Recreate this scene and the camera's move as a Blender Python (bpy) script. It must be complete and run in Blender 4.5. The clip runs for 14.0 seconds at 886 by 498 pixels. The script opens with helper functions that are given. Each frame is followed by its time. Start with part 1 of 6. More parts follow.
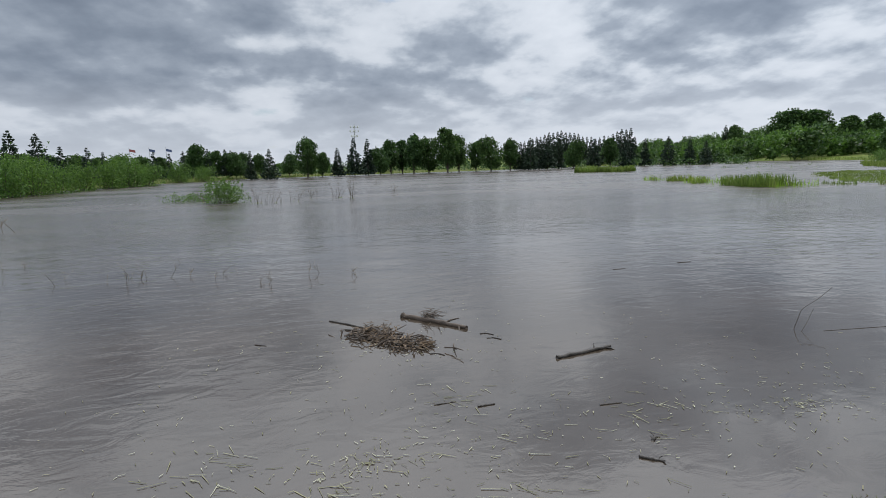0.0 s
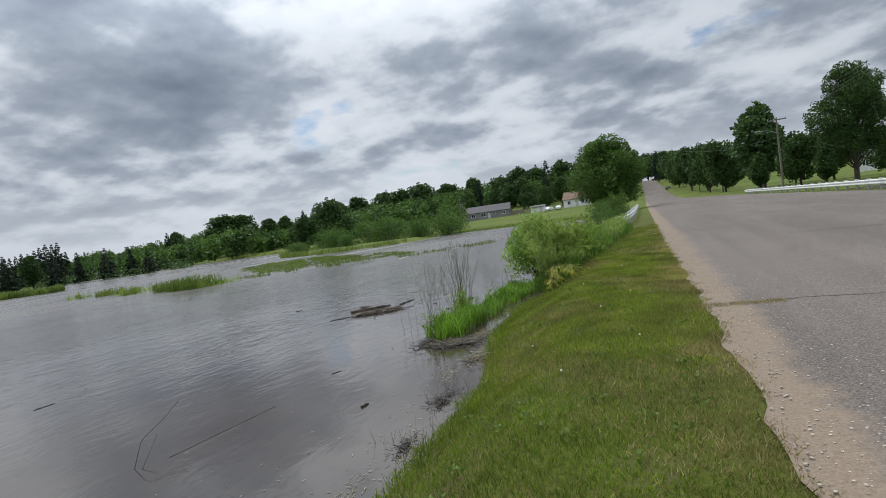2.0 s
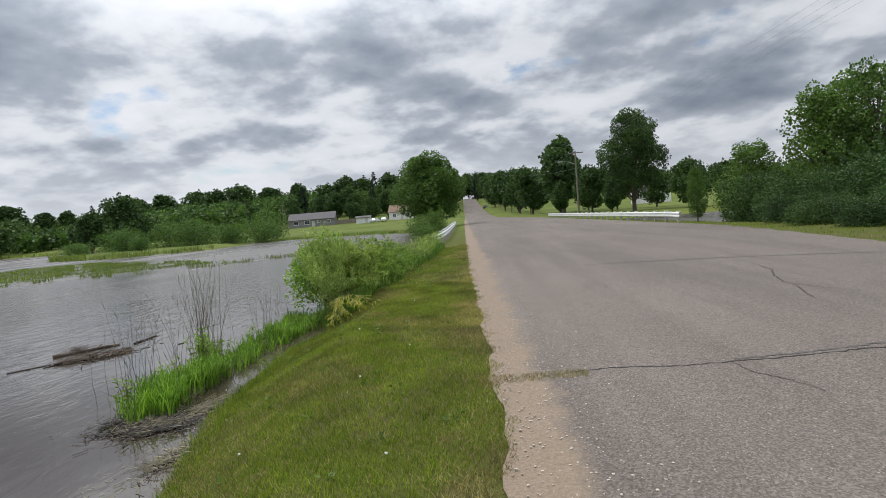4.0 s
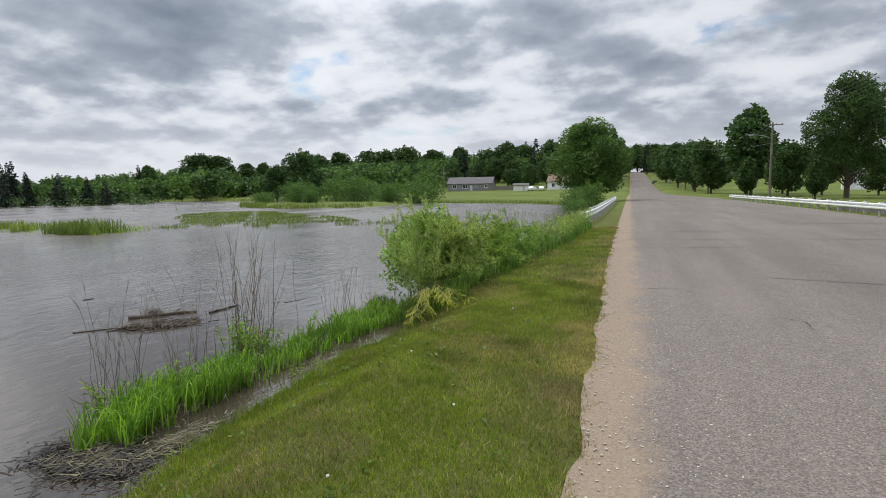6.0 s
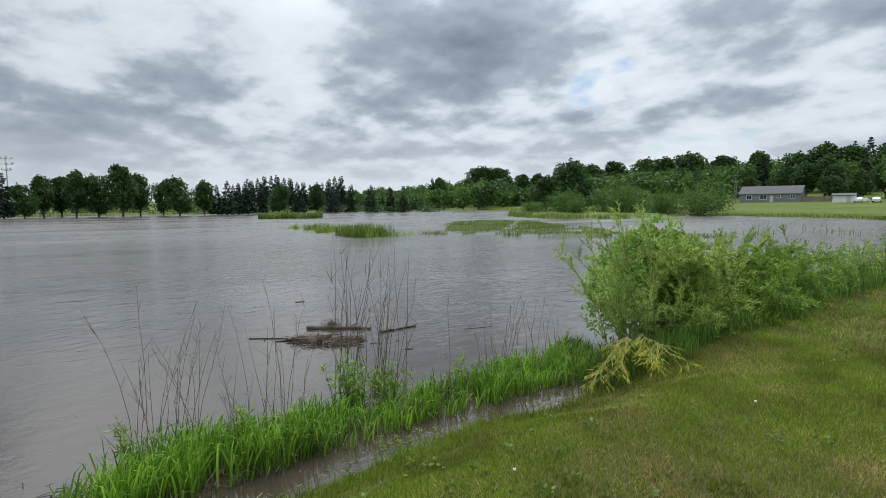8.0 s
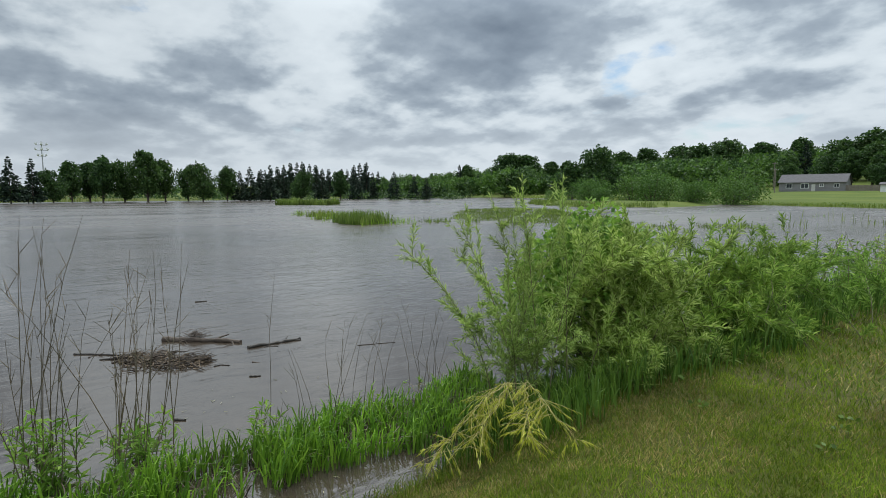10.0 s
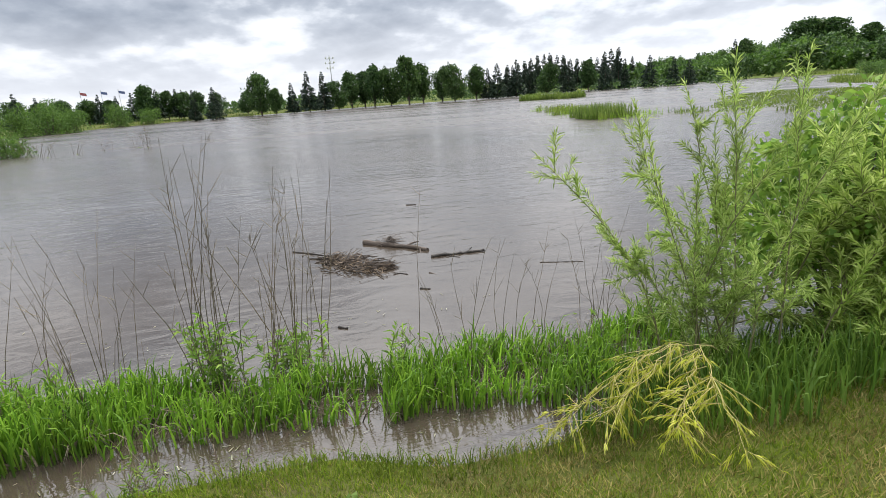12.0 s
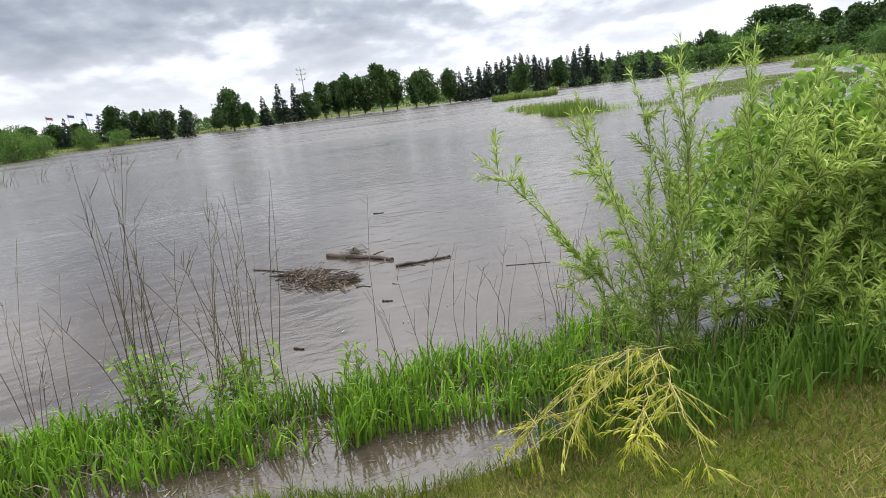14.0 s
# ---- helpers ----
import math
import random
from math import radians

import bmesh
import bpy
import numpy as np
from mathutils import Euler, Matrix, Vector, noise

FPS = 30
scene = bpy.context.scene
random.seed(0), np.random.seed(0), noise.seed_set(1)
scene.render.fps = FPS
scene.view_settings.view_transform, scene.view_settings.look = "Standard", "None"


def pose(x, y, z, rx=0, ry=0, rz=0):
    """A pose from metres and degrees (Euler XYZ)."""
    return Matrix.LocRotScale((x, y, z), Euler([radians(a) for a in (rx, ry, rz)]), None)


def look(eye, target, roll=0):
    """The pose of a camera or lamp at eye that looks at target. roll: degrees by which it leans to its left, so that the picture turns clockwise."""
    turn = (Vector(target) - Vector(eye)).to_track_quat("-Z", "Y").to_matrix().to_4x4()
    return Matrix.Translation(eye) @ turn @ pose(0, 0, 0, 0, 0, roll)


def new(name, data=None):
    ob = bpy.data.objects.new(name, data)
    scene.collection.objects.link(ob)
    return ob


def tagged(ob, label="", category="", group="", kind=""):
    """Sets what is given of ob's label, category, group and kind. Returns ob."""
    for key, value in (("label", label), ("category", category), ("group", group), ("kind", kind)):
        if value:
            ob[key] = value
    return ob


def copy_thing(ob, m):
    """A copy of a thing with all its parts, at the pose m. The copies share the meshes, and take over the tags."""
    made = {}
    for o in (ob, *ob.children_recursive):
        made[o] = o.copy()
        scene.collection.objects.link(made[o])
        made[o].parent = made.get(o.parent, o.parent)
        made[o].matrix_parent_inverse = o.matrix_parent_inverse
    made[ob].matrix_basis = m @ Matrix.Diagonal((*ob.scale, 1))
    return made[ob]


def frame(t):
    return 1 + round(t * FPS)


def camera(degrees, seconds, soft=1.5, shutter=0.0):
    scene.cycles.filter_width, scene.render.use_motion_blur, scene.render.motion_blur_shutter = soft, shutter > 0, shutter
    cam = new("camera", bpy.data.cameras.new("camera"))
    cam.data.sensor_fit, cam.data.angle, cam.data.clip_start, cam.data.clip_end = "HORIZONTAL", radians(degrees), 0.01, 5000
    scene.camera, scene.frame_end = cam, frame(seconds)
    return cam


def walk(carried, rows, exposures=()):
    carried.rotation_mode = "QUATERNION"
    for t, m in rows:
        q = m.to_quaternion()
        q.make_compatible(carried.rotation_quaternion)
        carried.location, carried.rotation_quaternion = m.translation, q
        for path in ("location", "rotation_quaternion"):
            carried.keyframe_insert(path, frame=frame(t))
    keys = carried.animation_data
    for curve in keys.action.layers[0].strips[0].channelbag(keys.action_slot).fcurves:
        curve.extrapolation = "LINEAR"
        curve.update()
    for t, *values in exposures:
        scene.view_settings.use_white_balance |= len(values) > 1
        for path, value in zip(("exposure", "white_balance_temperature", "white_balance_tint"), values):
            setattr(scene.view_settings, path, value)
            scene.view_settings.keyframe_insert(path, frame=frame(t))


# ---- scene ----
cam = camera(79.4, 14.0, 0.8)
PATH = [
    (0, (-0.683, -5.944, 2.07), (-2.594, -5.444, 1.757), -1.7),
    (0.5, (-0.774, -5.549, 2.025), (-2.47, -4.535, 1.719), -3.0),
    (1, (-0.754, -5.035, 2.014), (-2.138, -3.606, 1.806), -3.9),
    (1.5, (-0.809, -4.508, 1.947), (-1.775, -2.761, 1.828), -5.4),
    (2, (-0.715, -3.949, 1.933), (-1.429, -2.083, 1.845), -7.8),
    (2.5, (-0.608, -3.376, 1.961), (-1.094, -1.437, 1.906), -9.2),
    (5, (-0.02, -0.114, 2.082), (-0.018, 1.88, 1.934), -2.6),
    (5.5, (0.107, 0.534, 2.123), (-0.232, 2.498, 1.963), -1.3),
    (6, (0.19, 1.163, 2.137), (-0.467, 3.04, 1.922), -0.9),
    (6.5, (0.259, 1.793, 2.175), (-0.691, 3.542, 1.987), -1.3),
    (7, (0.209, 2.495, 2.175), (-1.03, 4.058, 2.023), -0.9),
    (7.5, (0.163, 3.086, 2.134), (-1.27, 4.475, 1.992), -0.7),
    (10, (-0.243, 6.521, 1.975), (-1.791, 7.77, 1.764), -0.1),
    (10.5, (-0.164, 6.917, 2.022), (-1.858, 7.93, 1.697), -0.7),
    (11, (-0.307, 7.088, 2.004), (-2.112, 7.815, 1.542), -2.5),
    (11.5, (-0.517, 7.289, 1.977), (-2.375, 7.794, 1.437), -3.6),
    (12, (-0.576, 7.54, 1.988), (-2.455, 7.942, 1.43), -4.0),
    (12.5, (-0.584, 7.635, 1.99), (-2.466, 8.013, 1.427), -4.1),
    (13, (-0.636, 7.643, 1.975), (-2.521, 8.009, 1.417), -4.3),
    (13.5, (-0.65, 7.658, 1.95), (-2.548, 7.958, 1.395), -5.0),
    (14, (-0.719, 7.82, 1.949), (-2.585, 8.283, 1.401), -7.0),
]
walk(cam, [(t, look(eye, target, roll)) for t, eye, target, roll in PATH],
     [(0, -0.1, 6250, 9), (1.0, -0.17, 6300, 9), (2.5, -0.25, 6350, 9), (4.8, 0.0, 6600, 11), (7.5, -0.02, 6350, 7), (10.2, -0.1, 6250, 4), (11.2, 0.34, 6400, 7), (12.2, 0.58, 6600, 11), (14, 0.58, 6600, 11)])
SKY, SKY_UP, SUN = 0.96, 3.7, 2.4

# ---- light ----
world = bpy.data.worlds.new("world")
scene.world = world
world.use_nodes = True
wn, wl = world.node_tree.nodes, world.node_tree.links
wn.clear()


def wnode(kind, **values):
    n = wn.new(kind)
    for k, v in values.items():
        n.inputs[k].default_value = v
    return n


def wmath(op, a, b=0.0):
    n = wn.new("ShaderNodeMath")
    n.operation = op
    for i, v in enumerate((a, b)):
        if isinstance(v, (int, float)):
            n.inputs[i].default_value = v
        else:
            wl.new(v, n.inputs[i])
    return n.outputs[0]


def wramp(source, stops):
    n = wn.new("ShaderNodeValToRGB")
    wl.new(source, n.inputs[0])
    e = n.color_ramp.elements
    while len(e) < len(stops):
        e.new(0.5)
    for el, (p, c) in zip(e, stops):
        el.position, el.color = p, (*c, 1) if len(c) == 3 else c
    return n.outputs[0]


def wmix(fac, a, b):
    n = wn.new("ShaderNodeMix")
    n.data_type = "RGBA"
    wl.new(fac, n.inputs[0])
    wl.new(a, n.inputs[6])
    wl.new(b, n.inputs[7])
    return n.outputs[2]


sky = wn.new("ShaderNodeTexSky")
sky.sky_type, sky.sun_disc = "NISHITA", False
sky.sun_elevation, sky.sun_rotation = radians(58), radians(-43)
coord = wn.new("ShaderNodeTexCoord")
split = wn.new("ShaderNodeSeparateXYZ")
wl.new(coord.outputs["Generated"], split.inputs[0])
up = wmath("MAXIMUM", split.outputs[2], 0.0)
# the cloud deck is a flat layer overhead, so it closes up towards the horizon
reach = wmath("DIVIDE", 1.0, wmath("ADD", up, 0.30))
flat = wn.new("ShaderNodeCombineXYZ")
wl.new(wmath("MULTIPLY", split.outputs[0], reach), flat.inputs[0])
wl.new(wmath("MULTIPLY", split.outputs[1], reach), flat.inputs[1])


def wnoise(scale, detail, rough, shift, distort=0.0, zoom=1.0):
    m = wn.new("ShaderNodeMapping")
    m.inputs["Location"].default_value = shift
    m.inputs["Scale"].default_value = (zoom, zoom, zoom)
    wl.new(flat.outputs[0], m.inputs[0])
    n = wnode("ShaderNodeTexNoise", Scale=scale, Detail=detail, Roughness=rough, Distortion=distort)
    wl.new(m.outputs[0], n.inputs["Vector"])
    return n.outputs[0]


big = wnoise(1.15, 2.0, 0.5, (3.1, 0.4, 0.0))
puff = wnoise(2.5, 8.0, 0.5, (4.3, 6.2, 1.0))
crest = wnoise(2.5, 8.0, 0.5, (4.3, 6.2, 1.0), 0.0, 0.97)
rim = wmath("MULTIPLY", wmath("SUBTRACT", crest, puff), 0.8)
cloud = wmath("ADD", rim, wmath("ADD", wmath("MULTIPLY", big, 0.4), wmath("MULTIPLY", puff, 0.6)))
shade = wramp(cloud, [(0.40, (0.76, 0.79, 0.84)), (0.46, (0.68, 0.715, 0.77)), (0.495, (0.53, 0.575, 0.64)), (0.53, (0.38, 0.425, 0.495)), (0.60, (0.27, 0.312, 0.38)), (0.70, (0.18, 0.215, 0.275))])
gap = wramp(wmath("ADD", wmath("MULTIPLY", big, 0.5), wmath("MULTIPLY", wnoise(2.8, 6.0, 0.55, (1.0, 5.0, 2.0)), 0.5)), [(0.335, (1, 1, 1)), (0.385, (0, 0, 0))])
blue = wn.new("ShaderNodeVectorMath")
blue.operation = "SCALE"
wl.new(sky.outputs[0], blue.inputs[0])
blue.inputs["Scale"].default_value = 0.10
haze = wn.new("ShaderNodeRGB")
haze.outputs[0].default_value = (0.70, 0.73, 0.785, 1)
body = wmix(gap, shade, blue.outputs[0])
low = wramp(up, [(0.0, (0.9, 0.9, 0.9)), (0.05, (0.6, 0.6, 0.6)), (0.15, (0, 0, 0))])
body = wmix(low, body, haze.outputs[0])
toward = wn.new("ShaderNodeVectorMath")
toward.operation = "DOT_PRODUCT"
wl.new(coord.outputs["Generated"], toward.inputs[0])
toward.inputs[1].default_value = Vector((-0.38, 0.62, 0.69)).normalized()
glow = wmath("MULTIPLY", wmath("POWER", wmath("MAXIMUM", toward.outputs["Value"], 0.0), 4.0), 0.32)
bright = wn.new("ShaderNodeVectorMath")
bright.operation = "SCALE"
wl.new(body, bright.inputs[0])
wl.new(wmath("ADD", wmath("MULTIPLY", wmath("MAXIMUM", wmath("SUBTRACT", up, 0.3), 0.0), SKY_UP), wmath("ADD", glow, SKY)), bright.inputs["Scale"])
back = wn.new("ShaderNodeBackground")
wl.new(bright.outputs[0], back.inputs[0])
out = wn.new("ShaderNodeOutputWorld")
wl.new(back.outputs[0], out.inputs[0])

sun = new("sun", bpy.data.lights.new("sun", "SUN"))
sun.data.energy, sun.data.angle, sun.data.color = SUN, radians(24), (1.0, 0.95, 0.87)
sun.matrix_world = look((-42, 44, 96), (0, 0, 0))

# ---- materials ----


class Mat:
    """A node material that is put together in a few calls."""

    def __init__(self, name, rough=0.7, metal=0.0, spec=0.4):
        self.m = bpy.data.materials.new(name)
        self.m.use_nodes = True
        self.n, self.l = self.m.node_tree.nodes, self.m.node_tree.links
        self.p = self.n["Principled BSDF"]
        self.p.inputs["Roughness"].default_value = rough
        self.p.inputs["Metallic"].default_value = metal
        self.p.inputs["Specular IOR Level"].default_value = spec
        self.geo = self.n.new("ShaderNodeNewGeometry")

    def noise(self, scale, detail=4.0, rough=0.55, stretch=(1, 1, 1), distort=0.0):
        m = self.n.new("ShaderNodeMapping")
        m.inputs["Scale"].default_value = stretch
        self.l.new(self.geo.outputs["Position"], m.inputs[0])
        n = self.n.new("ShaderNodeTexNoise")
        n.inputs["Scale"].default_value, n.inputs["Detail"].default_value = scale, detail
        n.inputs["Roughness"].default_value, n.inputs["Distortion"].default_value = rough, distort
        self.l.new(m.outputs[0], n.inputs["Vector"])
        return n.outputs[0]

    def ramp(self, source, stops, hard=False):
        n = self.n.new("ShaderNodeValToRGB")
        n.color_ramp.interpolation = "CONSTANT" if hard else "LINEAR"
        self.l.new(source, n.inputs[0])
        e = n.color_ramp.elements
        while len(e) < len(stops):
            e.new(0.5)
        for el, (p, c) in zip(e, stops):
            el.position, el.color = p, (c, c, c, 1) if isinstance(c, (int, float)) else (*c, 1)
        return n.outputs[0]

    def mix(self, fac, a, b, mode="MIX"):
        n = self.n.new("ShaderNodeMix")
        n.data_type, n.blend_type = "RGBA", mode
        for i, v in ((0, fac), (6, a), (7, b)):
            if isinstance(v, (int, float)):
                n.inputs[i].default_value = v
            elif isinstance(v, tuple):
                n.inputs[i].default_value = (*v, 1)
            else:
                self.l.new(v, n.inputs[i])
        return n.outputs[2]

    def math(self, op, a, b=0.0):
        n = self.n.new("ShaderNodeMath")
        n.operation = op
        for i, v in enumerate((a, b)):
            if isinstance(v, (int, float)):
                n.inputs[i].default_value = v
            else:
                self.l.new(v, n.inputs[i])
        return n.outputs[0]

    def color(self, v):
        if isinstance(v, tuple):
            self.p.inputs["Base Color"].default_value = (*v, 1)
        else:
            self.l.new(v, self.p.inputs["Base Color"])
        return self

    def bump(self, height, distance=0.01, strength=1.0):
        b = self.n.new("ShaderNodeBump")
        b.inputs["Distance"].default_value, b.inputs["Strength"].default_value = distance, strength
        self.l.new(height, b.inputs["Height"])
        self.l.new(b.outputs[0], self.p.inputs["Normal"])
        return self

    def island(self):
        return self.geo.outputs["Random Per Island"]

    def each(self):
        return self.n.new("ShaderNodeObjectInfo").outputs["Random"]

    def axis(self, i):
        s = self.n.new("ShaderNodeSeparateXYZ")
        self.l.new(self.geo.outputs["Position"], s.inputs[0])
        return s.outputs[i]


def leafy(name, dark, mid, light, glow=0.25, patch=0.6, deep=0.72):
    """Foliage: leaf by leaf and tree by tree a little different, and letting some light through."""
    m = Mat(name, rough=0.55, spec=0.3)
    c = m.ramp(m.island(), [(0.0, dark), (0.5, mid), (1.0, light)])
    n = m.ramp(m.noise(patch, 3.0), [(0.3, deep), (0.7, 2.0 - deep)])
    c = m.mix(1.0, c, n, "MULTIPLY")
    c = m.mix(1.0, c, m.ramp(m.each(), [(0.0, (0.82, 0.88, 0.85)), (1.0, (1.12, 1.08, 0.95))]), "MULTIPLY")
    m.color(c)
    t = m.n.new("ShaderNodeBsdfTranslucent")
    m.l.new(c, t.inputs[0])
    s = m.n.new("ShaderNodeMixShader")
    s.inputs[0].default_value = glow
    o = m.n["Material Output"]
    m.l.new(m.p.outputs[0], s.inputs[1])
    m.l.new(t.outputs[0], s.inputs[2])
    m.l.new(s.outputs[0], o.inputs[0])
    return m.m


def plain(name, c, rough=0.6, metal=0.0, scale=6.0, vary=0.2, bump=0.0):
    """A surface of one colour with fine and coarse wear."""
    m = Mat(name, rough, metal)
    k = m.ramp(m.noise(scale, 5.0, 0.6), [(0.25, 1 - vary), (0.75, 1 + vary)])
    k2 = m.ramp(m.noise(scale * 9, 3.0, 0.6), [(0.3, 1 - vary * 0.6), (0.7, 1 + vary * 0.6)])
    m.color(m.mix(1.0, m.mix(1.0, c, k, "MULTIPLY"), k2, "MULTIPLY"))
    if bump:
        m.bump(m.noise(scale * 9, 4.0), bump)
    return m.m


SPRUCE = leafy("spruce_needles", (0.010, 0.022, 0.014), (0.020, 0.038, 0.020), (0.034, 0.058, 0.026), 0.1)
DARKLEAF = leafy("dark_leaves", (0.024, 0.056, 0.015), (0.050, 0.102, 0.025), (0.088, 0.152, 0.038), 0.32)
MIDLEAF = leafy("green_leaves", (0.045, 0.098, 0.018), (0.085, 0.165, 0.028), (0.14, 0.235, 0.048), 0.38)
WILLOW = leafy("willow_leaves", (0.10, 0.165, 0.028), (0.34, 0.46, 0.10), (0.52, 0.60, 0.22), 0.55, 1.6)
GREENWILLOW = leafy("green_willow_leaves", (0.080, 0.155, 0.020), (0.20, 0.325, 0.050), (0.39, 0.51, 0.12), 0.5, 1.6)
BROADLEAF = leafy("vine_leaves", (0.11, 0.22, 0.030), (0.23, 0.385, 0.055), (0.38, 0.52, 0.11), 0.45, 1.2)
YELLOWLEAF = leafy("yellowed_leaves", (0.40, 0.42, 0.035), (0.60, 0.57, 0.060), (0.74, 0.70, 0.15), 0.45, 3.0)
REED = leafy("reed_grass", (0.065, 0.145, 0.012), (0.15, 0.285, 0.022), (0.29, 0.45, 0.050), 0.45, 1.5, 0.6)
RANK = leafy("rank_grass", (0.055, 0.115, 0.014), (0.115, 0.21, 0.028), (0.20, 0.30, 0.055), 0.4, 1.0)
MARSH = leafy("marsh_grass", (0.085, 0.140, 0.022), (0.15, 0.215, 0.036), (0.24, 0.29, 0.075), 0.35, 0.3)
BROWNREED = leafy("brown_reeds", (0.13, 0.24, 0.020), (0.24, 0.39, 0.034), (0.36, 0.52, 0.070), 0.45, 1.5)
DRYSTEM = leafy("dry_stems", (0.050, 0.040, 0.030), (0.100, 0.078, 0.055), (0.20, 0.16, 0.11), 0.0, 2.0)
STRAW = leafy("straw", (0.13, 0.105, 0.075), (0.26, 0.21, 0.15), (0.44, 0.38, 0.29), 0.1, 2.0)
BARK = plain("bark", (0.075, 0.060, 0.046), 0.9, scale=2.0, vary=0.35, bump=0.02)
POLEWOOD = plain("pole_wood", (0.20, 0.17, 0.14), 0.85, scale=1.0, vary=0.25, bump=0.006)
DRIFTWOOD = plain("driftwood", (0.075, 0.055, 0.040), 0.75, scale=5.0, vary=0.4, bump=0.01)
WETBARK = plain("wet_bark", (0.035, 0.028, 0.022), 0.55, scale=7.0, vary=0.4, bump=0.008)
WHITEMETAL = plain("white_painted_steel", (0.72, 0.73, 0.72), 0.45, 0.0, 1.2, 0.12)
GREYMETAL = plain("galvanised_steel", (0.42, 0.43, 0.44), 0.5, 0.6, 2.0, 0.15)
CONCRETE = plain("concrete", (0.36, 0.34, 0.31), 0.9, scale=3.0, vary=0.25, bump=0.004)
WIRE = plain("wire", (0.34, 0.34, 0.36), 0.6)

lawn = Mat("lawn", 0.9, spec=0.15)
green = lawn.ramp(lawn.noise(30.0, 4.0, 0.7), [(0.25, (0.036, 0.048, 0.006)), (0.5, (0.076, 0.094, 0.012)), (0.8, (0.120, 0.130, 0.024))])
tan = lawn.ramp(lawn.noise(26.0, 4.0, 0.7), [(0.25, (0.060, 0.056, 0.020)), (0.75, (0.140, 0.118, 0.052))])
patches = lawn.ramp(lawn.noise(0.9, 5.0, 0.6), [(0.46, 0.0), (0.64, 0.75)])
field = lawn.ramp(lawn.noise(0.05, 5.0, 0.65), [(0.35, (0.065, 0.100, 0.015)), (0.6, (0.120, 0.145, 0.027))])
far = lawn.ramp(lawn.math("DIVIDE", lawn.axis(1), 120.0), [(0.25, 0.0), (0.5, 1.0)])
soil = lawn.mix(patches, green, tan)
lawn.color(lawn.mix(far, soil, field))
lawn.bump(lawn.noise(60.0, 3.0), 0.02)
LAWN = lawn.m

mud = Mat("mud", 0.5)
mud.color(mud.ramp(mud.noise(3.0, 5.0), [(0.3, (0.045, 0.036, 0.026)), (0.7, (0.10, 0.08, 0.058))]))
MUD = mud.m

road_mat = Mat("weathered_asphalt", 0.85, spec=0.25)
grit = road_mat.n.new("ShaderNodeTexVoronoi")
grit.inputs["Scale"].default_value = 85.0
road_mat.l.new(road_mat.geo.outputs["Position"], grit.inputs["Vector"])
speck = road_mat.ramp(grit.outputs["Color"], [(0.0, (0.076, 0.063, 0.053)), (0.5, (0.138, 0.116, 0.099)), (0.9, (0.21, 0.18, 0.156)), (1.0, (0.40, 0.36, 0.32))])
worn = road_mat.ramp(road_mat.noise(0.35, 6.0, 0.6, (1.0, 0.35, 1.0)), [(0.3, 0.84), (0.7, 1.16)])
tone = road_mat.mix(1.0, speck, worn, "MULTIPLY")
tracks = road_mat.ramp(road_mat.noise(0.8, 4.0, 0.6, (1.6, 0.12, 1.0)), [(0.35, 0.90), (0.65, 1.09)])
tone = road_mat.mix(1.0, tone, tracks, "MULTIPLY")
sand = road_mat.ramp(road_mat.noise(45.0, 4.0, 0.7), [(0.3, (0.165, 0.122, 0.085)), (0.7, (0.285, 0.222, 0.162))])
edge = road_mat.math("ADD", road_mat.axis(0), road_mat.math("MULTIPLY", road_mat.math("SUBTRACT", road_mat.noise(1.3, 7.0, 0.68), 0.5), 0.95))
tone = road_mat.mix(road_mat.ramp(edge, [(0.22, 0.93), (0.42, 0.0)]), tone, sand)
road_mat.color(tone)
road_mat.bump(grit.outputs["Distance"], 0.004, 0.6)
ROAD = road_mat.m

water_mat = Mat("muddy_flood_water", 0.03, spec=1.0)
water_mat.p.inputs["IOR"].default_value = 1.5
silt = water_mat.ramp(water_mat.noise(0.35, 5.0, 0.6), [(0.3, (0.037, 0.028, 0.020)), (0.7, (0.066, 0.050, 0.036))])
water_mat.color(silt)
gust = water_mat.noise(0.12, 5.0, 0.6, (1.0, 0.3, 1.0))
calm = water_mat.ramp(gust, [(0.36, 0.35), (0.66, 1.3)])
swell = water_mat.noise(0.9, 3.0, 0.5, (1.0, 0.55, 1.0), 0.6)
ripple = water_mat.noise(4.5, 4.0, 0.55, (1.0, 0.5, 1.0), 0.8)
wave = water_mat.math("ADD", water_mat.math("MULTIPLY", swell, 0.5), water_mat.math("MULTIPLY", water_mat.math("MULTIPLY", ripple, calm), 0.42))
far_out = water_mat.n.new("ShaderNodeVectorMath")
far_out.operation = "LENGTH"
water_mat.l.new(water_mat.geo.outputs["Position"], far_out.inputs[0])
out_by = water_mat.math("DIVIDE", far_out.outputs["Value"], 40.0)
slack = water_mat.ramp(out_by, [(0.12, 0.045), (0.30, 0.20), (0.7, 0.42)])
water_mat.bump(water_mat.math("MULTIPLY", wave, slack), 0.19)
# wavelets too small to shape roughen the open reach, most where the wind strikes it
chop = water_mat.math("MULTIPLY", water_mat.ramp(out_by, [(0.16, 0.03), (0.36, 0.13), (1.0, 0.27)]), water_mat.ramp(gust, [(0.35, 0.7), (0.65, 1.25)]))
water_mat.l.new(chop, water_mat.p.inputs["Roughness"])
WATER = water_mat.m

# ---- building helpers ----


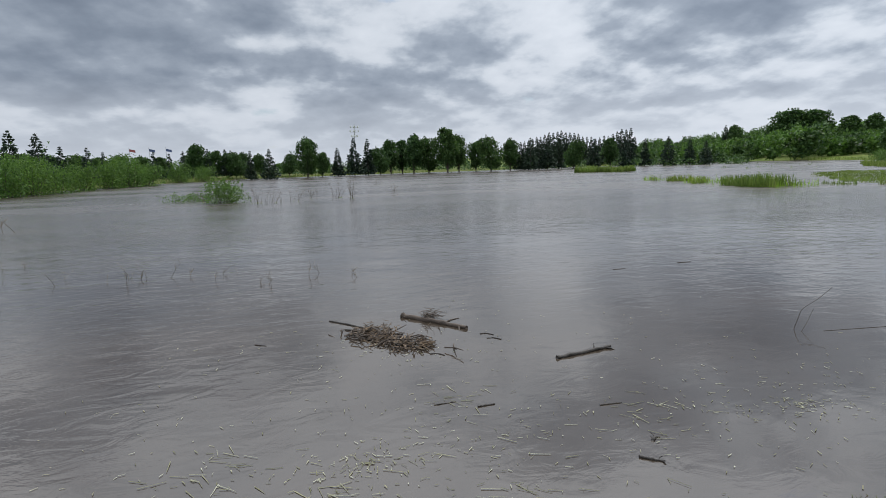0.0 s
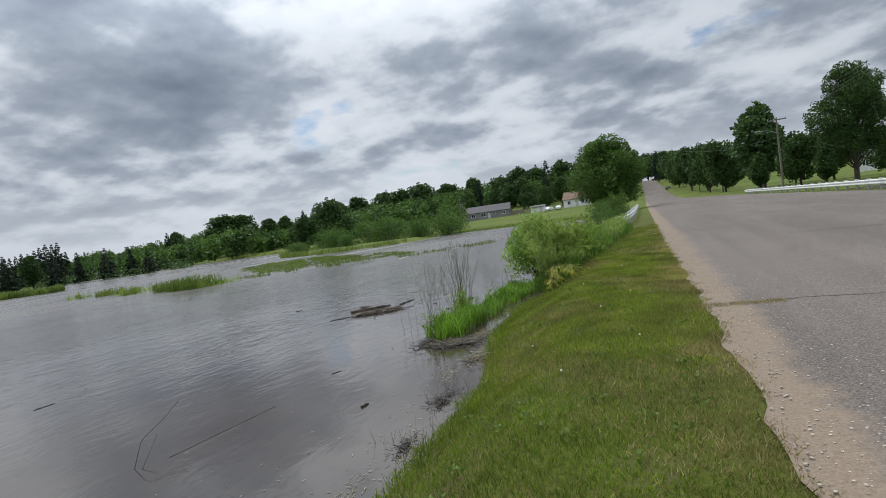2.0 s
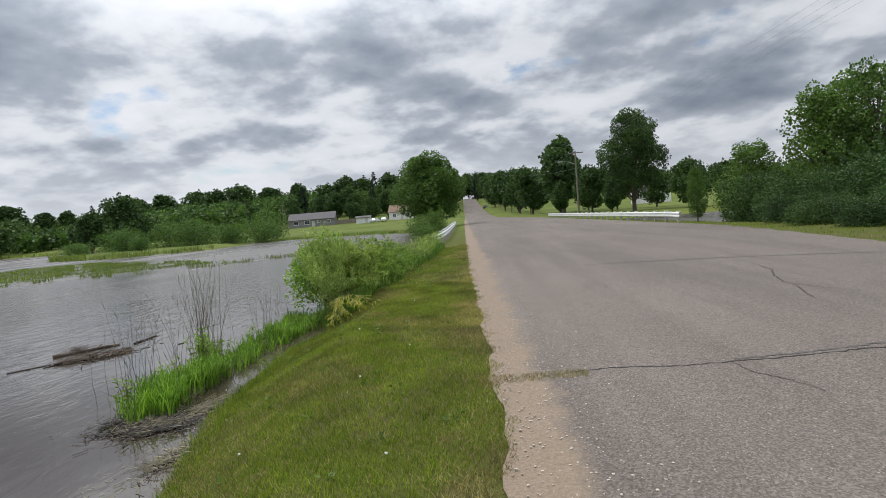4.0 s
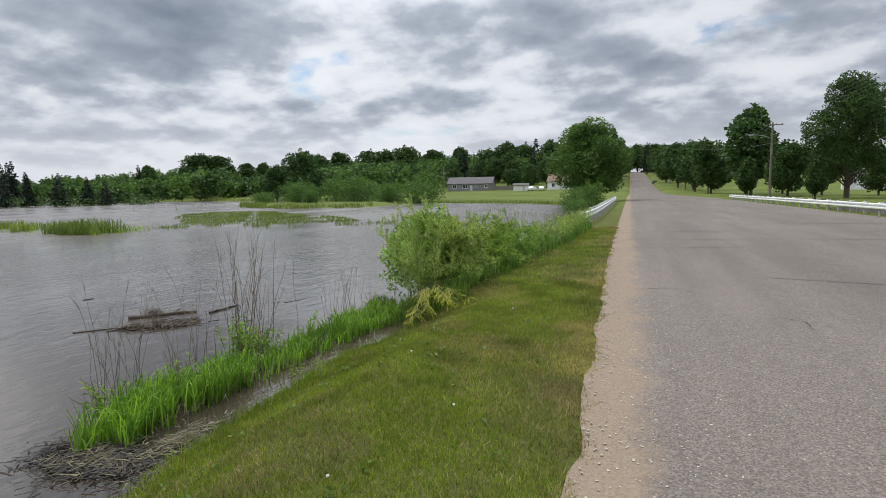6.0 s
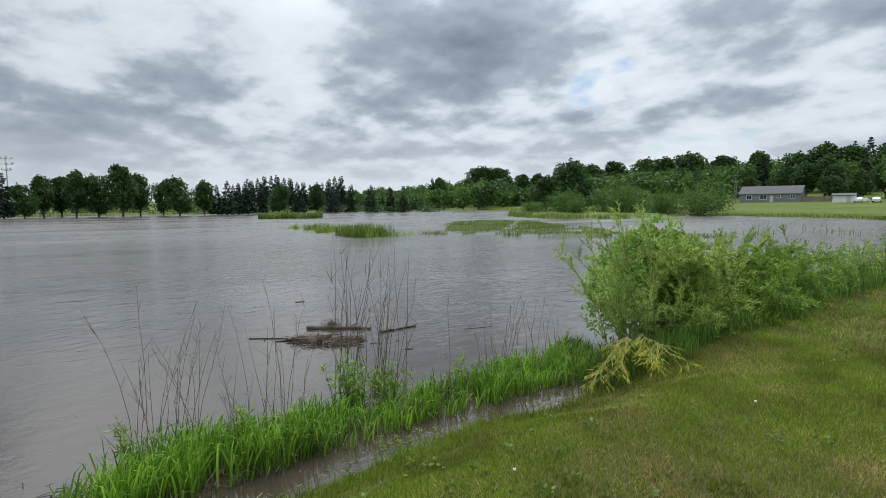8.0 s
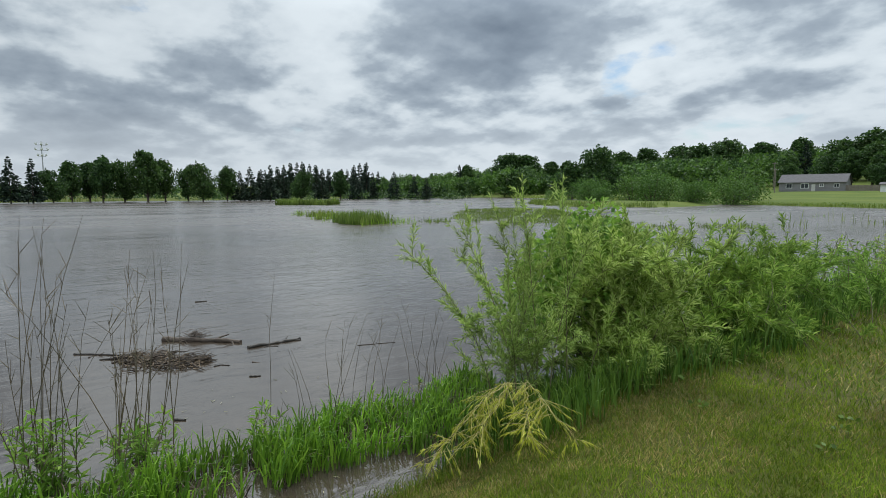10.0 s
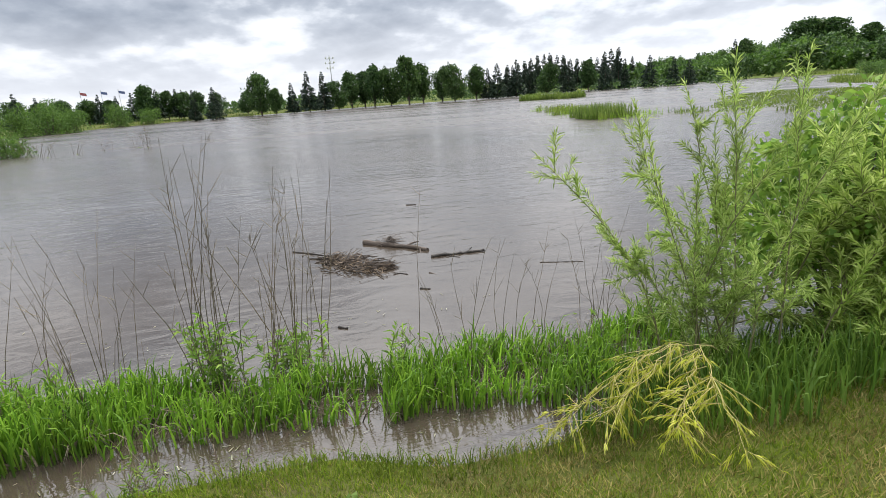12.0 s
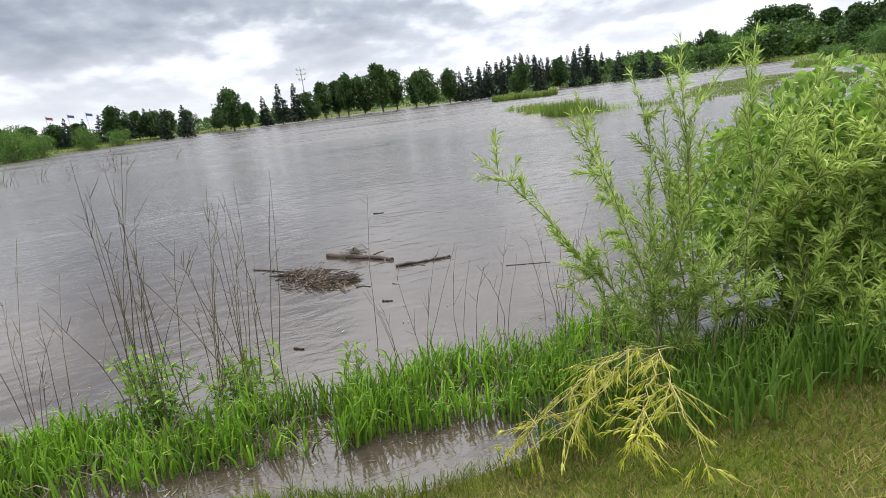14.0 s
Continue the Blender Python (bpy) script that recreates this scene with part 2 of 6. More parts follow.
def fast(name, V, F, mat, smooth=False):
    """A mesh from arrays of vertices and of faces with one count of corners."""
    V, F = np.asarray(V, np.float32), np.asarray(F, np.int32)
    me = bpy.data.meshes.new(name)
    k = F.shape[1]
    me.vertices.add(len(V))
    me.vertices.foreach_set("co", V.ravel())
    me.loops.add(F.size)
    me.loops.foreach_set("vertex_index", F.ravel())
    me.polygons.add(len(F))
    me.polygons.foreach_set("loop_start", np.arange(0, F.size, k, dtype=np.int32))
    me.polygons.foreach_set("loop_total", np.full(len(F), k, dtype=np.int32))
    me.polygons.foreach_set("use_smooth", np.full(len(F), smooth))
    me.update(calc_edges=True)
    me.materials.append(mat)
    return me


class Pile:
    """Collects four-cornered faces for one mesh."""

    def __init__(self):
        self.v, self.f, self.n = [], [], 0

    def add(self, V, F):
        V, F = np.asarray(V, float).reshape(-1, 3), np.asarray(F, int)
        self.v.append(V)
        self.f.append(F + self.n)
        self.n += len(V)
        return self

    def tube(self, pts, radii, seg=6):
        pts = np.asarray(pts, float)
        radii = np.broadcast_to(np.asarray(radii, float), (len(pts),))
        d = np.gradient(pts, axis=0)
        d /= np.linalg.norm(d, axis=1)[:, None] + 1e-9
        ref = np.where(np.abs(d[:, 2:3]) > 0.9, [[1.0, 0, 0]], [[0, 0, 1.0]])
        a = np.cross(d, ref)
        a /= np.linalg.norm(a, axis=1)[:, None] + 1e-9
        b = np.cross(d, a)
        w = np.arange(seg) * 2 * np.pi / seg
        ring = a[:, None] * np.cos(w)[None, :, None] + b[:, None] * np.sin(w)[None, :, None]
        V = pts[:, None] + ring * radii[:, None, None]
        i, j = np.meshgrid(np.arange(len(pts) - 1), np.arange(seg), indexing="ij")
        k = (j + 1) % seg
        F = np.stack([i * seg + j, i * seg + k, (i + 1) * seg + k, (i + 1) * seg + j], -1).reshape(-1, 4)
        self.add(V.reshape(-1, 3), F)
        for r, flip in ((0, 1), (len(pts) - 1, -1)):
            e = np.arange(seg) + r * seg
            if seg == 6:
                self.f.append(np.array([e[[0, 1, 2, 3]], e[[0, 3, 4, 5]]])[:, ::flip] + self.n - len(pts) * seg)
        return self

    def box(self, c, s, turn=0.0):
        x, y, z = np.asarray(s, float) / 2
        V = np.array([(i * x, j * y, k * z) for k in (-1, 1) for j in (-1, 1) for i in (-1, 1)])
        ca, sa = math.cos(turn), math.sin(turn)
        V = np.stack([V[:, 0] * ca - V[:, 1] * sa, V[:, 0] * sa + V[:, 1] * ca, V[:, 2]], 1) + np.asarray(c, float)
        return self.add(V, [(0, 2, 3, 1), (4, 5, 7, 6), (0, 1, 5, 4), (2, 6, 7, 3), (0, 4, 6, 2), (1, 3, 7, 5)])

    def leaves(self, P, D, length, width, rng, bend=0.0):
        """Pointed leaves at P that reach along D."""
        P, D = np.asarray(P, float), np.asarray(D, float)
        n = len(P)
        D = D / (np.linalg.norm(D, axis=1)[:, None] + 1e-9)
        s = np.cross(D, rng.normal(size=(n, 3)))
        s /= np.linalg.norm(s, axis=1)[:, None] + 1e-9
        L = (np.asarray(length) * rng.uniform(0.65, 1.3, n))[:, None]
        W = (np.asarray(width) * rng.uniform(0.7, 1.25, n))[:, None]
        mid = P + D * L * 0.45
        tip = P + D * L
        tip[:, 2] -= bend * L[:, 0]
        V = np.stack([P, mid + s * W / 2, tip, mid - s * W / 2], 1).reshape(-1, 3)
        return self.add(V, np.arange(4 * n).reshape(n, 4))

    def mesh(self, name, mat, smooth=False):
        return fast(name, np.concatenate(self.v), np.concatenate(self.f), mat, smooth)


def part(name, me, parent, label=""):
    ob = new(name, me)
    ob.parent = parent
    if label:
        ob["label"] = label
    return ob


def thing(name, label, category, at=(0, 0, 0), turn=0.0, group="", kind=""):
    ob = new(name)
    ob.matrix_world = pose(*at, 0, 0, turn)
    return tagged(ob, label, category, group, kind)


def smooth01(t):
    t = np.clip(t, 0, 1)
    return t * t * (3 - 2 * t)


def wavy(x, y, s, k=0):
    """A gentle pattern of hills and hollows, -1 to 1."""
    return (np.sin(x * s + 1.3 * k) * np.cos(y * s * 0.83 + 0.7 * k) + 0.5 * np.sin(x * s * 2.3 + y * s * 1.7 + k) + 0.25 * np.cos(x * s * 4.9 - y * s * 5.3)) / 1.75


# ---- the lie of the land ----
LAKE = [(-2.75, -120), (-2.78, 0), (-2.72, 2.0), (-3.3, 4.3), (-3.36, 7.3), (-3.08, 8.1), (-3.08, 8.8), (-3.45, 9.6), (-3.7, 11), (-4.0, 15), (-3.1, 22), (-2.6, 42), (-5, 60), (-7, 72), (-14, 85), (-28, 91), (-40, 95), (-52, 108), (-72, 116), (-100, 132), (-150, 156),
        (-166, 90), (-152, 60), (-147, 30), (-143, 0), (-137, -18), (-100, -36), (-67, -38), (-50, -60), (-45, -120)]
# low ground that stands out of the flood, where the willows grow
ISLAND = [(-35, 72), (-47, 67), (-60, 75), (-73, 91), (-64, 101), (-48, 97), (-37, 92)]
POND = [(15.5, 27), (14.6, 45), (17, 64), (40, 60), (70, 42), (70, 22), (30, 20)]


def inside_by(x, y, ring):
    """Distance to the ring of points; negative inside it."""
    x, y = np.asarray(x, float), np.asarray(y, float)
    d, odd = np.full(x.shape, 1e9), np.zeros(x.shape, bool)
    for (ax, ay), (bx, by) in zip(ring, ring[1:] + ring[:1]):
        ux, uy = bx - ax, by - ay
        t = np.clip(((x - ax) * ux + (y - ay) * uy) / (ux * ux + uy * uy), 0, 1)
        d = np.minimum(d, np.hypot(x - ax - t * ux, y - ay - t * uy))
        if ay != by:
            odd ^= ((ay > y) != (by > y)) & (x < (bx - ax) * (y - ay) / (by - ay) + ax)
    return np.where(odd, -d, d)


def hill(x, y):
    y0 = 118 + 14 * smooth01((x + 150) / 90)
    return 14 * smooth01((y - y0) / 330) * (1 - 0.25 * smooth01((x - 30) / 150))


def road_z(y):
    y = np.asarray(y, float)
    return 0.46 + 0.14 * smooth01((y - 5) / 13) + 0.03 * smooth01((y - 18) / 30) + hill(np.full(y.shape, 5.0), y)


def road_left(y):
    return -0.12 - 0.14 * smooth01((y - 4) / 12) + 0.5 * smooth01((y - 90) / 80)


def road_right(y):
    return 9.9 + 1.6 * smooth01((y - 10) / 16) - 2.9 * smooth01((y - 78) / 60)


def ground_z(x, y):
    x, y = np.asarray(x, float), np.asarray(y, float)
    lake, pond = inside_by(x, y, LAKE), inside_by(x, y, POND)
    d = np.minimum(np.maximum(lake, -inside_by(x, y, ISLAND)), pond)
    near = np.where(np.abs(x) < 20, 1.0, 3.0)
    bank = 0.47 * smooth01((d + 0.05) / (1.45 * near)) + 0.006 * np.maximum(d - 3, 0).clip(0, 260)
    bed = -0.45 * smooth01(-d / 2.5) - 0.02
    z = np.where(d > 0, bank + hill(x, y), bed)
    z += np.where(d > 0.4, 0.012 * wavy(x, y, 2.1) + 0.03 * wavy(x, y, 0.35, 2), 0)
    # the road's bed, with its shoulders
    off = np.maximum(road_left(y) - x, x - road_right(y))
    k = smooth01(1 - (off - 0.15) / 1.3)
    z = np.where(d > 0, z * (1 - k) + (road_z(y) - 0.015) * k, z)
    return np.where(off < -0.25, z - 0.09, z)


def spaced(near0, near1, step, far0, far1, grow):
    out = list(np.arange(near0, near1 + 1e-6, step))
    s, v = step, near1
    while v < far1:
        s *= grow
        v += s
        out.append(v)
    s, v, left = step, near0, []
    while v > far0:
        s *= grow
        v -= s
        left.append(v)
    return np.array(left[::-1] + out)


def sheet(xs, ys, zf):
    X, Y = np.meshgrid(xs, ys, indexing="ij")
    Z = zf(X, Y)
    V = np.stack([X, Y, Z], -1).reshape(-1, 3)
    n = len(ys)
    i, j = np.meshgrid(np.arange(len(xs) - 1), np.arange(n - 1), indexing="ij")
    F = np.stack([i * n + j, (i + 1) * n + j, (i + 1) * n + j + 1, i * n + j + 1], -1).reshape(-1, 4)
    return V, F


V, F = sheet(spaced(-6, 13, 0.16, -2600, 2600, 1.06), spaced(-7, 24, 0.3, -2600, 2600, 1.055), ground_z)
ground = tagged(new("ground", fast("ground", V, F, LAWN, True)), "mown green grass bank and fields reaching to the hills", "ground", kind="structure")

# flood water, one level sheet
V, F = sheet(np.array([-2600.0, -700, -200, -60, -20, -8, -2.2]), np.array([-2600.0, -300, -60, -10, 10, 40, 70, 132, 200]), lambda x, y: 0 * x)
water = tagged(new("water", fast("water", V, F, WATER)), "brown flood water with small ripples mirroring the clouds", "water", kind="structure")
V, F = sheet(np.array([13.6, 30, 75]), np.array([14.0, 40, 70]), lambda x, y: 0 * x)
tagged(new("pond_water", fast("pond_water", V, F, WATER)), "still flood water beside the road", "water", kind="structure")

# road
ys = spaced(-8, 30, 0.25, -300, 440, 1.05)
T, Y = np.meshgrid(np.linspace(0, 1, 25) ** 1.15, ys, indexing="ij")
rag = 0.05 * wavy(Y, Y * 0, 3.1) + 0.035 * wavy(Y, Y * 0, 9.7, 3)
L, R = road_left(Y) + rag, road_right(Y) + rag * 2
X = L + (R - L) * T
Z = road_z(Y) + 0.012 + 0.05 * np.sin(np.pi * T) - 0.012 * (T < 0.001) - 0.02 * (T > 0.999)
n = len(ys)
i, j = np.meshgrid(np.arange(24), np.arange(n - 1), indexing="ij")
F = np.stack([i * n + j, (i + 1) * n + j, (i + 1) * n + j + 1, i * n + j + 1], -1).reshape(-1, 4)
road = tagged(new("road", fast("road", np.stack([X, Y, Z], -1).reshape(-1, 3), F, ROAD, True)), "weathered pale grey asphalt road with sandy crumbling edge", "road", kind="structure")


def road_top(x, y):
    t = np.clip((x - road_left(y)) / (road_right(y) - road_left(y)), 0, 1)
    return road_z(y) + 0.012 + 0.05 * np.sin(np.pi * t)


def on_ground(x, y):
    return float(ground_z(np.array([x]), np.array([y]))[0])

# ---- trees and bushes ----
EYE = (-0.7, -5.9)


def bearing(az, d):
    """A place at a bearing, in degrees to the left of the road's line, and a distance from the start of the walk."""
    a = radians(az)
    return EYE[0] - d * math.sin(a), EYE[1] + d * math.cos(a)


def clump_leaves(pile, centre, radii, n, size, rng, squash=0.9):
    u = rng.normal(size=(n, 3))
    u /= np.linalg.norm(u, axis=1)[:, None]
    r = rng.uniform(0.35, 1.0, n) ** 0.45
    P = np.asarray(centre) + u * r[:, None] * np.asarray(radii)
    D = u * 0.8 + rng.normal(size=(n, 3)) * 0.7 + np.array([0, 0, -0.15])
    pile.leaves(P, D, size, size * squash, rng)


def broad_tree(name, seed, h, w, bare, mat, label, n=3300, size=0.50, m=26, fine=0.8, fork=0.0):
    """A tree of unit size h: tapered trunk with limbs, crown in uneven clumps."""
    rng = np.random.default_rng(seed)
    tree = thing(name, label, "tree", (0, 0, -500))
    wood, crown = Pile(), Pile()
    top = h * 0.72
    k = np.linspace(0, 1, 7)
    lean = rng.normal(size=2) * 0.04 * h
    axis = np.stack([lean[0] * k ** 2, lean[1] * k ** 2, -0.6 + (top + 0.6) * k], 1)
    wood.tube(axis, 0.024 * h * (1 - 0.8 * k) + 0.01, 6)
    centres = []
    for i in range(m):
        a = i * 2.4 + rng.uniform(-0.5, 0.5)
        t = (i + 0.5) / m
        z = bare + (h - bare) * (0.08 + 0.86 * t)
        prof = math.sin(math.pi * (0.14 + 0.78 * t)) ** 0.8
        r = w / 2 * prof * rng.uniform(0.3, 0.8)
        c = np.array([lean[0] * t + r * math.cos(a), lean[1] * t + r * math.sin(a), z])
        if fork and t > 0.45:
            # two heads, one lower than the other
            side = 1 if i % 3 == 0 else -0.5
            c += [side * fork * (t - 0.35), 0, -0.16 * h * (t - 0.3) if side > 0 else 0.0]
        centres.append((c, prof))
        s = axis[min(6, 1 + int(5 * t))]
        q = np.linspace(0, 1, 4)[:, None]
        bow = s * (1 - q) + c * q
        bow[:, 2] -= 0.05 * h * (q * (1 - q))[:, 0]
        wood.tube(bow, 0.008 * h * (1 - 0.8 * q[:, 0]), 6)
    for c, prof in centres:
        s = w * fine * rng.uniform(0.17, 0.30) * (0.55 + 0.55 * prof)
        clump_leaves(crown, c, (s, s, s * rng.uniform(0.6, 0.85)), n // m, size, rng)
        for _ in range(3):
            o = rng.normal(size=3)
            o /= np.linalg.norm(o)
            clump_leaves(crown, c + o * s * 0.95, (s * 0.4,) * 3, n // m // 7, size * 0.9, rng)
    part("trunk", wood.mesh("trunk", BARK, True), tree)
    part("crown", crown.mesh("crown", mat), tree)
    return tree


def spruce(name, seed, h, w, label, mat=None):
    rng = np.random.default_rng(seed)
    tree = thing(name, label, "tree", (0, 0, -500))
    wood, crown = Pile(), Pile()
    k = np.linspace(0, 1, 6)
    wood.tube(np.stack([0 * k, 0 * k, -0.6 + (h + 0.5) * k], 1), 0.017 * h * (1 - 0.93 * k), 6)
    z0, layers = 0.13 * h, 20
    for i in range(layers):
        t = (i + rng.uniform(-0.2, 0.2)) / (layers - 1)
        t = min(max(t, 0), 1)
        R = w / 2 * (1 - t) ** 0.85 * rng.uniform(0.8, 1.1) + 0.10
        z = z0 + (h - z0 - 0.1) * t
        for b in range(max(5, int(11 * (1 - 0.5 * t)))):
            a = rng.uniform(0, 6.283)
            r = R * rng.uniform(0.72, 1.12)
            m = max(4, int(13 * r / (w / 2)) + 4)
            q = rng.uniform(0.12, 1, m)
            d = np.array([math.cos(a), math.sin(a)])
            P = np.stack([d[0] * r * q, d[1] * r * q, z - 0.22 * r * q + 0.10 * r * q ** 3], 1) + rng.normal(size=(m, 3)) * 0.05 * r
            D = np.stack([np.full(m, d[0]), np.full(m, d[1]), np.full(m, -0.35)], 1) + rng.normal(size=(m, 3)) * 0.55
            crown.leaves(P, D, 0.75 * (0.5 + 0.6 * (1 - t)), 0.33, rng)
    crown.leaves(np.tile([[0, 0, h - 0.35]], (8, 1)), rng.normal(size=(8, 3)) * 0.15 + [0, 0, 1], 0.5, 0.12, rng)
    part("trunk", wood.mesh("trunk", BARK, True), tree)
    part("crown", crown.mesh("crown", mat or SPRUCE), tree)
    return tree


def shrub(name, seed, h, w, mat, label, n=1500, size=0.25, wisps=0.0):
    rng = np.random.default_rng(seed)
    bush = thing(name, label, "bush", (0, 0, -500))
    wood, crown = Pile(), Pile()
    for i in range(13):
        a, r = i * 2.4, w / 2 * math.sqrt((i + 0.3) / 13) * 0.78
        z = h * rng.uniform(0.32, 0.74) * (1 - 0.35 * (r / (w / 2)) ** 2)
        c = np.array([r * math.cos(a), r * math.sin(a), z])
        q = np.linspace(0, 1, 4)[:, None]
        wood.tube(np.array([c[0] * 0.25, c[1] * 0.25, -0.4]) * (1 - q) + c * q, 0.012 * h * (1 - 0.7 * q[:, 0]) + 0.004, 6)
        s = w * rng.uniform(0.15, 0.24)
        clump_leaves(crown, c, (s, s, h * rng.uniform(0.2, 0.3)), n // 13, size, rng, 0.6)
        lo = c * [1.05, 1.05, 0.35]
        clump_leaves(crown, lo, (s, s, h * 0.22), n // 26, size, rng, 0.6)
        if wisps:
            m = int(n * wisps / 13)
            q = rng.uniform(0, 1, m)[:, None]
            tip = c + np.array([rng.normal() * s, rng.normal() * s, h * rng.uniform(0.3, 0.5)])
            crown.leaves(c * (1 - q) + tip * q, rng.normal(size=(m, 3)) + [0, 0, 0.6], size, size * 0.4, rng)
    part("branchwork", wood.mesh("branchwork", BARK, True), bush)
    part("foliage", crown.mesh("foliage", mat), bush)
    return bush


BROADS = [broad_tree("broadleaf_tree", 11, 10, 7.2, 2.2, DARKLEAF, "dark green leafy tree with a bare lower trunk in flood water"),
          broad_tree("broadleaf_tree", 12, 10, 6.0, 1.8, DARKLEAF, "dark green leafy tree with an uneven crown"),
          broad_tree("broadleaf_tree", 13, 10, 8.4, 1.2, DARKLEAF, "wide green leafy tree with dense foliage to low down"),
          broad_tree("broadleaf_tree", 14, 10, 5.2, 1.0, DARKLEAF, "slender dark green tree with a pointed crown")]
SPRUCES = [spruce("spruce_tree", 21, 10, 5.0, "dark green spruce tree with drooping boughs"),
           spruce("spruce_tree", 22, 10, 4.0, "narrow dark green spruce tree"),
           spruce("spruce_tree", 23, 10, 6.2, "broad dark spruce tree with uneven boughs")]
SHRUBS = [shrub("willow_bush", 31, 5, 6.5, MIDLEAF, "rounded bright green willow bush at the water's edge", 1900, 0.3),
          shrub("willow_bush", 32, 5, 5.5, MIDLEAF, "green willow bush growing beside the flood", 1900, 0.3, 0.3),
          shrub("willow_bush", 33, 5, 8.0, MIDLEAF, "low spreading green willow bush", 2200, 0.3, 0.15)]
count = 0


def plant(ob, x, y, h, wide=1.0, base=10.0, z=None, group=""):
    """A copy of a tree or bush, h metres high, standing at x, y."""
    global count
    count += 1
    k = h / base
    m = pose(x, y, max(on_ground(x, y), -0.25) if z is None else z, 0, 0, count * 77.0 % 360)
    c = copy_thing(ob, m @ Matrix.Diagonal((k * wide, k * wide, k, 1)))
    if group:
        c["group"] = group
    return c


def plant_seen(kind, az, d, slope, wide=1.0, base=10.0, group=""):
    x, y = bearing(az, d)
    return plant(kind, x, y, 2.07 + slope * d - max(on_ground(x, y), -0.2), wide, base, group=group)


# flooded trees along the far shore
FARSHORE = "trees along the flooded far shore"
for az, d, s, i in ((89.2, 130, 0.052, 2), (80.6, 138, 0.045, 0), (79.4, 141, 0.046, 1), (78.2, 135, 0.053, 0), (76.6, 137, 0.048, 2), (74.6, 133, 0.066, 1), (73.4, 139, 0.050, 0), (71.6, 142, 0.040, 1),
                    (70.0, 134, 0.047, 2), (68.0, 138, 0.041, 0), (61.5, 150, 0.036, 2), (57.9, 160, 0.037, 1), (87.7, 128, 0.028, 1), (81.7, 132, 0.033, 2)):
    plant_seen(BROADS[i], az, d, s, 0.85, group=FARSHORE)
for az, d, s, i in ((94.7, 118, 0.033, 1), (92.9, 118, 0.036, 2), (86.1, 130, 0.035, 0), (84.4, 128, 0.052, 0), (83.0, 130, 0.050, 1), (66.9, 140, 0.036, 0), (65.9, 138, 0.043, 2), (65.0, 142, 0.039, 0),
                    (64.1, 140, 0.046, 0), (63.0, 146, 0.041, 1), (59.5, 150, 0.037, 0), (56.3, 158, 0.034, 2), (54.6, 158, 0.034, 1), (52.5, 160, 0.036, 2), (50.6, 165, 0.031, 0), (49.2, 160, 0.026, 2)):
    plant_seen(SPRUCES[i], az, d, s, 1.0, group=FARSHORE)
# a dense spruce plantation behind them
for i in range(26):
    plant_seen(SPRUCES[i % 3], 66.5 - i * 0.42, 196 + (i * 37) % 28, 0.0435 + 0.007 * math.sin(i * 0.37 - 1.6) + 0.004 * ((i * 53) % 10) / 10, 0.85, group="spruce plantation")
# the bank at the start: spruces over bright bushes
for az, d, s, i in ((113.7, 98, 0.066, 0), (116.0, 97, 0.060, 2), (111.9, 100, 0.062, 2), (110.3, 104, 0.043, 1), (108.4, 112, 0.041, 0), (107.2, 118, 0.034, 1), (103.2, 132, 0.034, 0), (101.9, 134, 0.030, 1), (100.7, 136, 0.034, 2), (98.6, 134, 0.037, 0), (97.0, 136, 0.036, 1)):
    plant_seen(SPRUCES[i], az, d, s, 1.05, group="spruces on the near park bank")
for az, d, s, i in ((99.4, 134, 0.043, 0), (97.9, 137, 0.034, 1), (96.1, 136, 0.031, 2), (95.4, 140, 0.029, 0), (91.0, 142, 0.026, 2), (93.8, 146, 0.026, 0)):
    plant_seen(BROADS[i], az, d, s, 0.95, group=FARSHORE)
for az, d, s, i in ((116.5, 68, 0.026, 0), (114.6, 71, 0.022, 1), (112.6, 74, 0.024, 0), (110.9, 78, 0.014, 2), (109.0, 86, 0.013, 1), (107.0, 92, 0.017, 1), (105.4, 96, 0.019, 0), (103.9, 100, 0.010, 2), (101.2, 118, 0.010, 0), (113.4, 82, 0.030, 2), (105.9, 108, 0.024, 0), (118.6, 66, 0.03, 1), (99.0, 124, 0.002, 2)):
    plant_seen(SHRUBS[i], az, d, s + 0.011, 0.8, 5.0, group="bushes on the park bank")
for az, d, s, i in ((118, 112, 0.036, 1), (116.2, 118, 0.034, 0), (114.4, 122, 0.030, 2), (112.8, 116, 0.033, 1), (111.0, 124, 0.029, 0), (109.4, 126, 0.030, 2), (107.8, 130, 0.026, 1), (106.2, 132, 0.027, 0), (104.4, 136, 0.026, 2), (102.6, 140, 0.025, 1), (100.0, 144, 0.028, 0)):
    plant_seen(BROADS[i], az, d, s, 1.25, group="trees behind the park bank")
# willows on the marsh in front of the houses
for x, y, h, i in ((-62, 92, 5.2, 2), (-57, 86, 4.2, 1), (-54, 94, 5.6, 0), (-48, 90, 5.8, 0), (-44, 96, 5.4, 2), (-40, 88, 4.0, 1), (-36, 92, 5.2, 0), (-66, 98, 4.6, 1), (-70, 92, 3.0, 2), (-51, 80, 3.0, 1), (-84, 110, 3.6, 2), (-41, 108, 7.0, 0), (-58, 112, 6.5, 0)):
    plant(SHRUBS[i], x, y, h * 0.9, 1.1, 5.0, group="willows on the marsh")
plant(BROADS[2], -72.5, 112, 12.2, 0.95, group="trees below the hill")
plant(BROADS[0], -89, 122, 9.5, 1.1, group="trees below the hill")
plant(BROADS[1], -95, 128, 8.0, 1.1, group="trees below the hill")

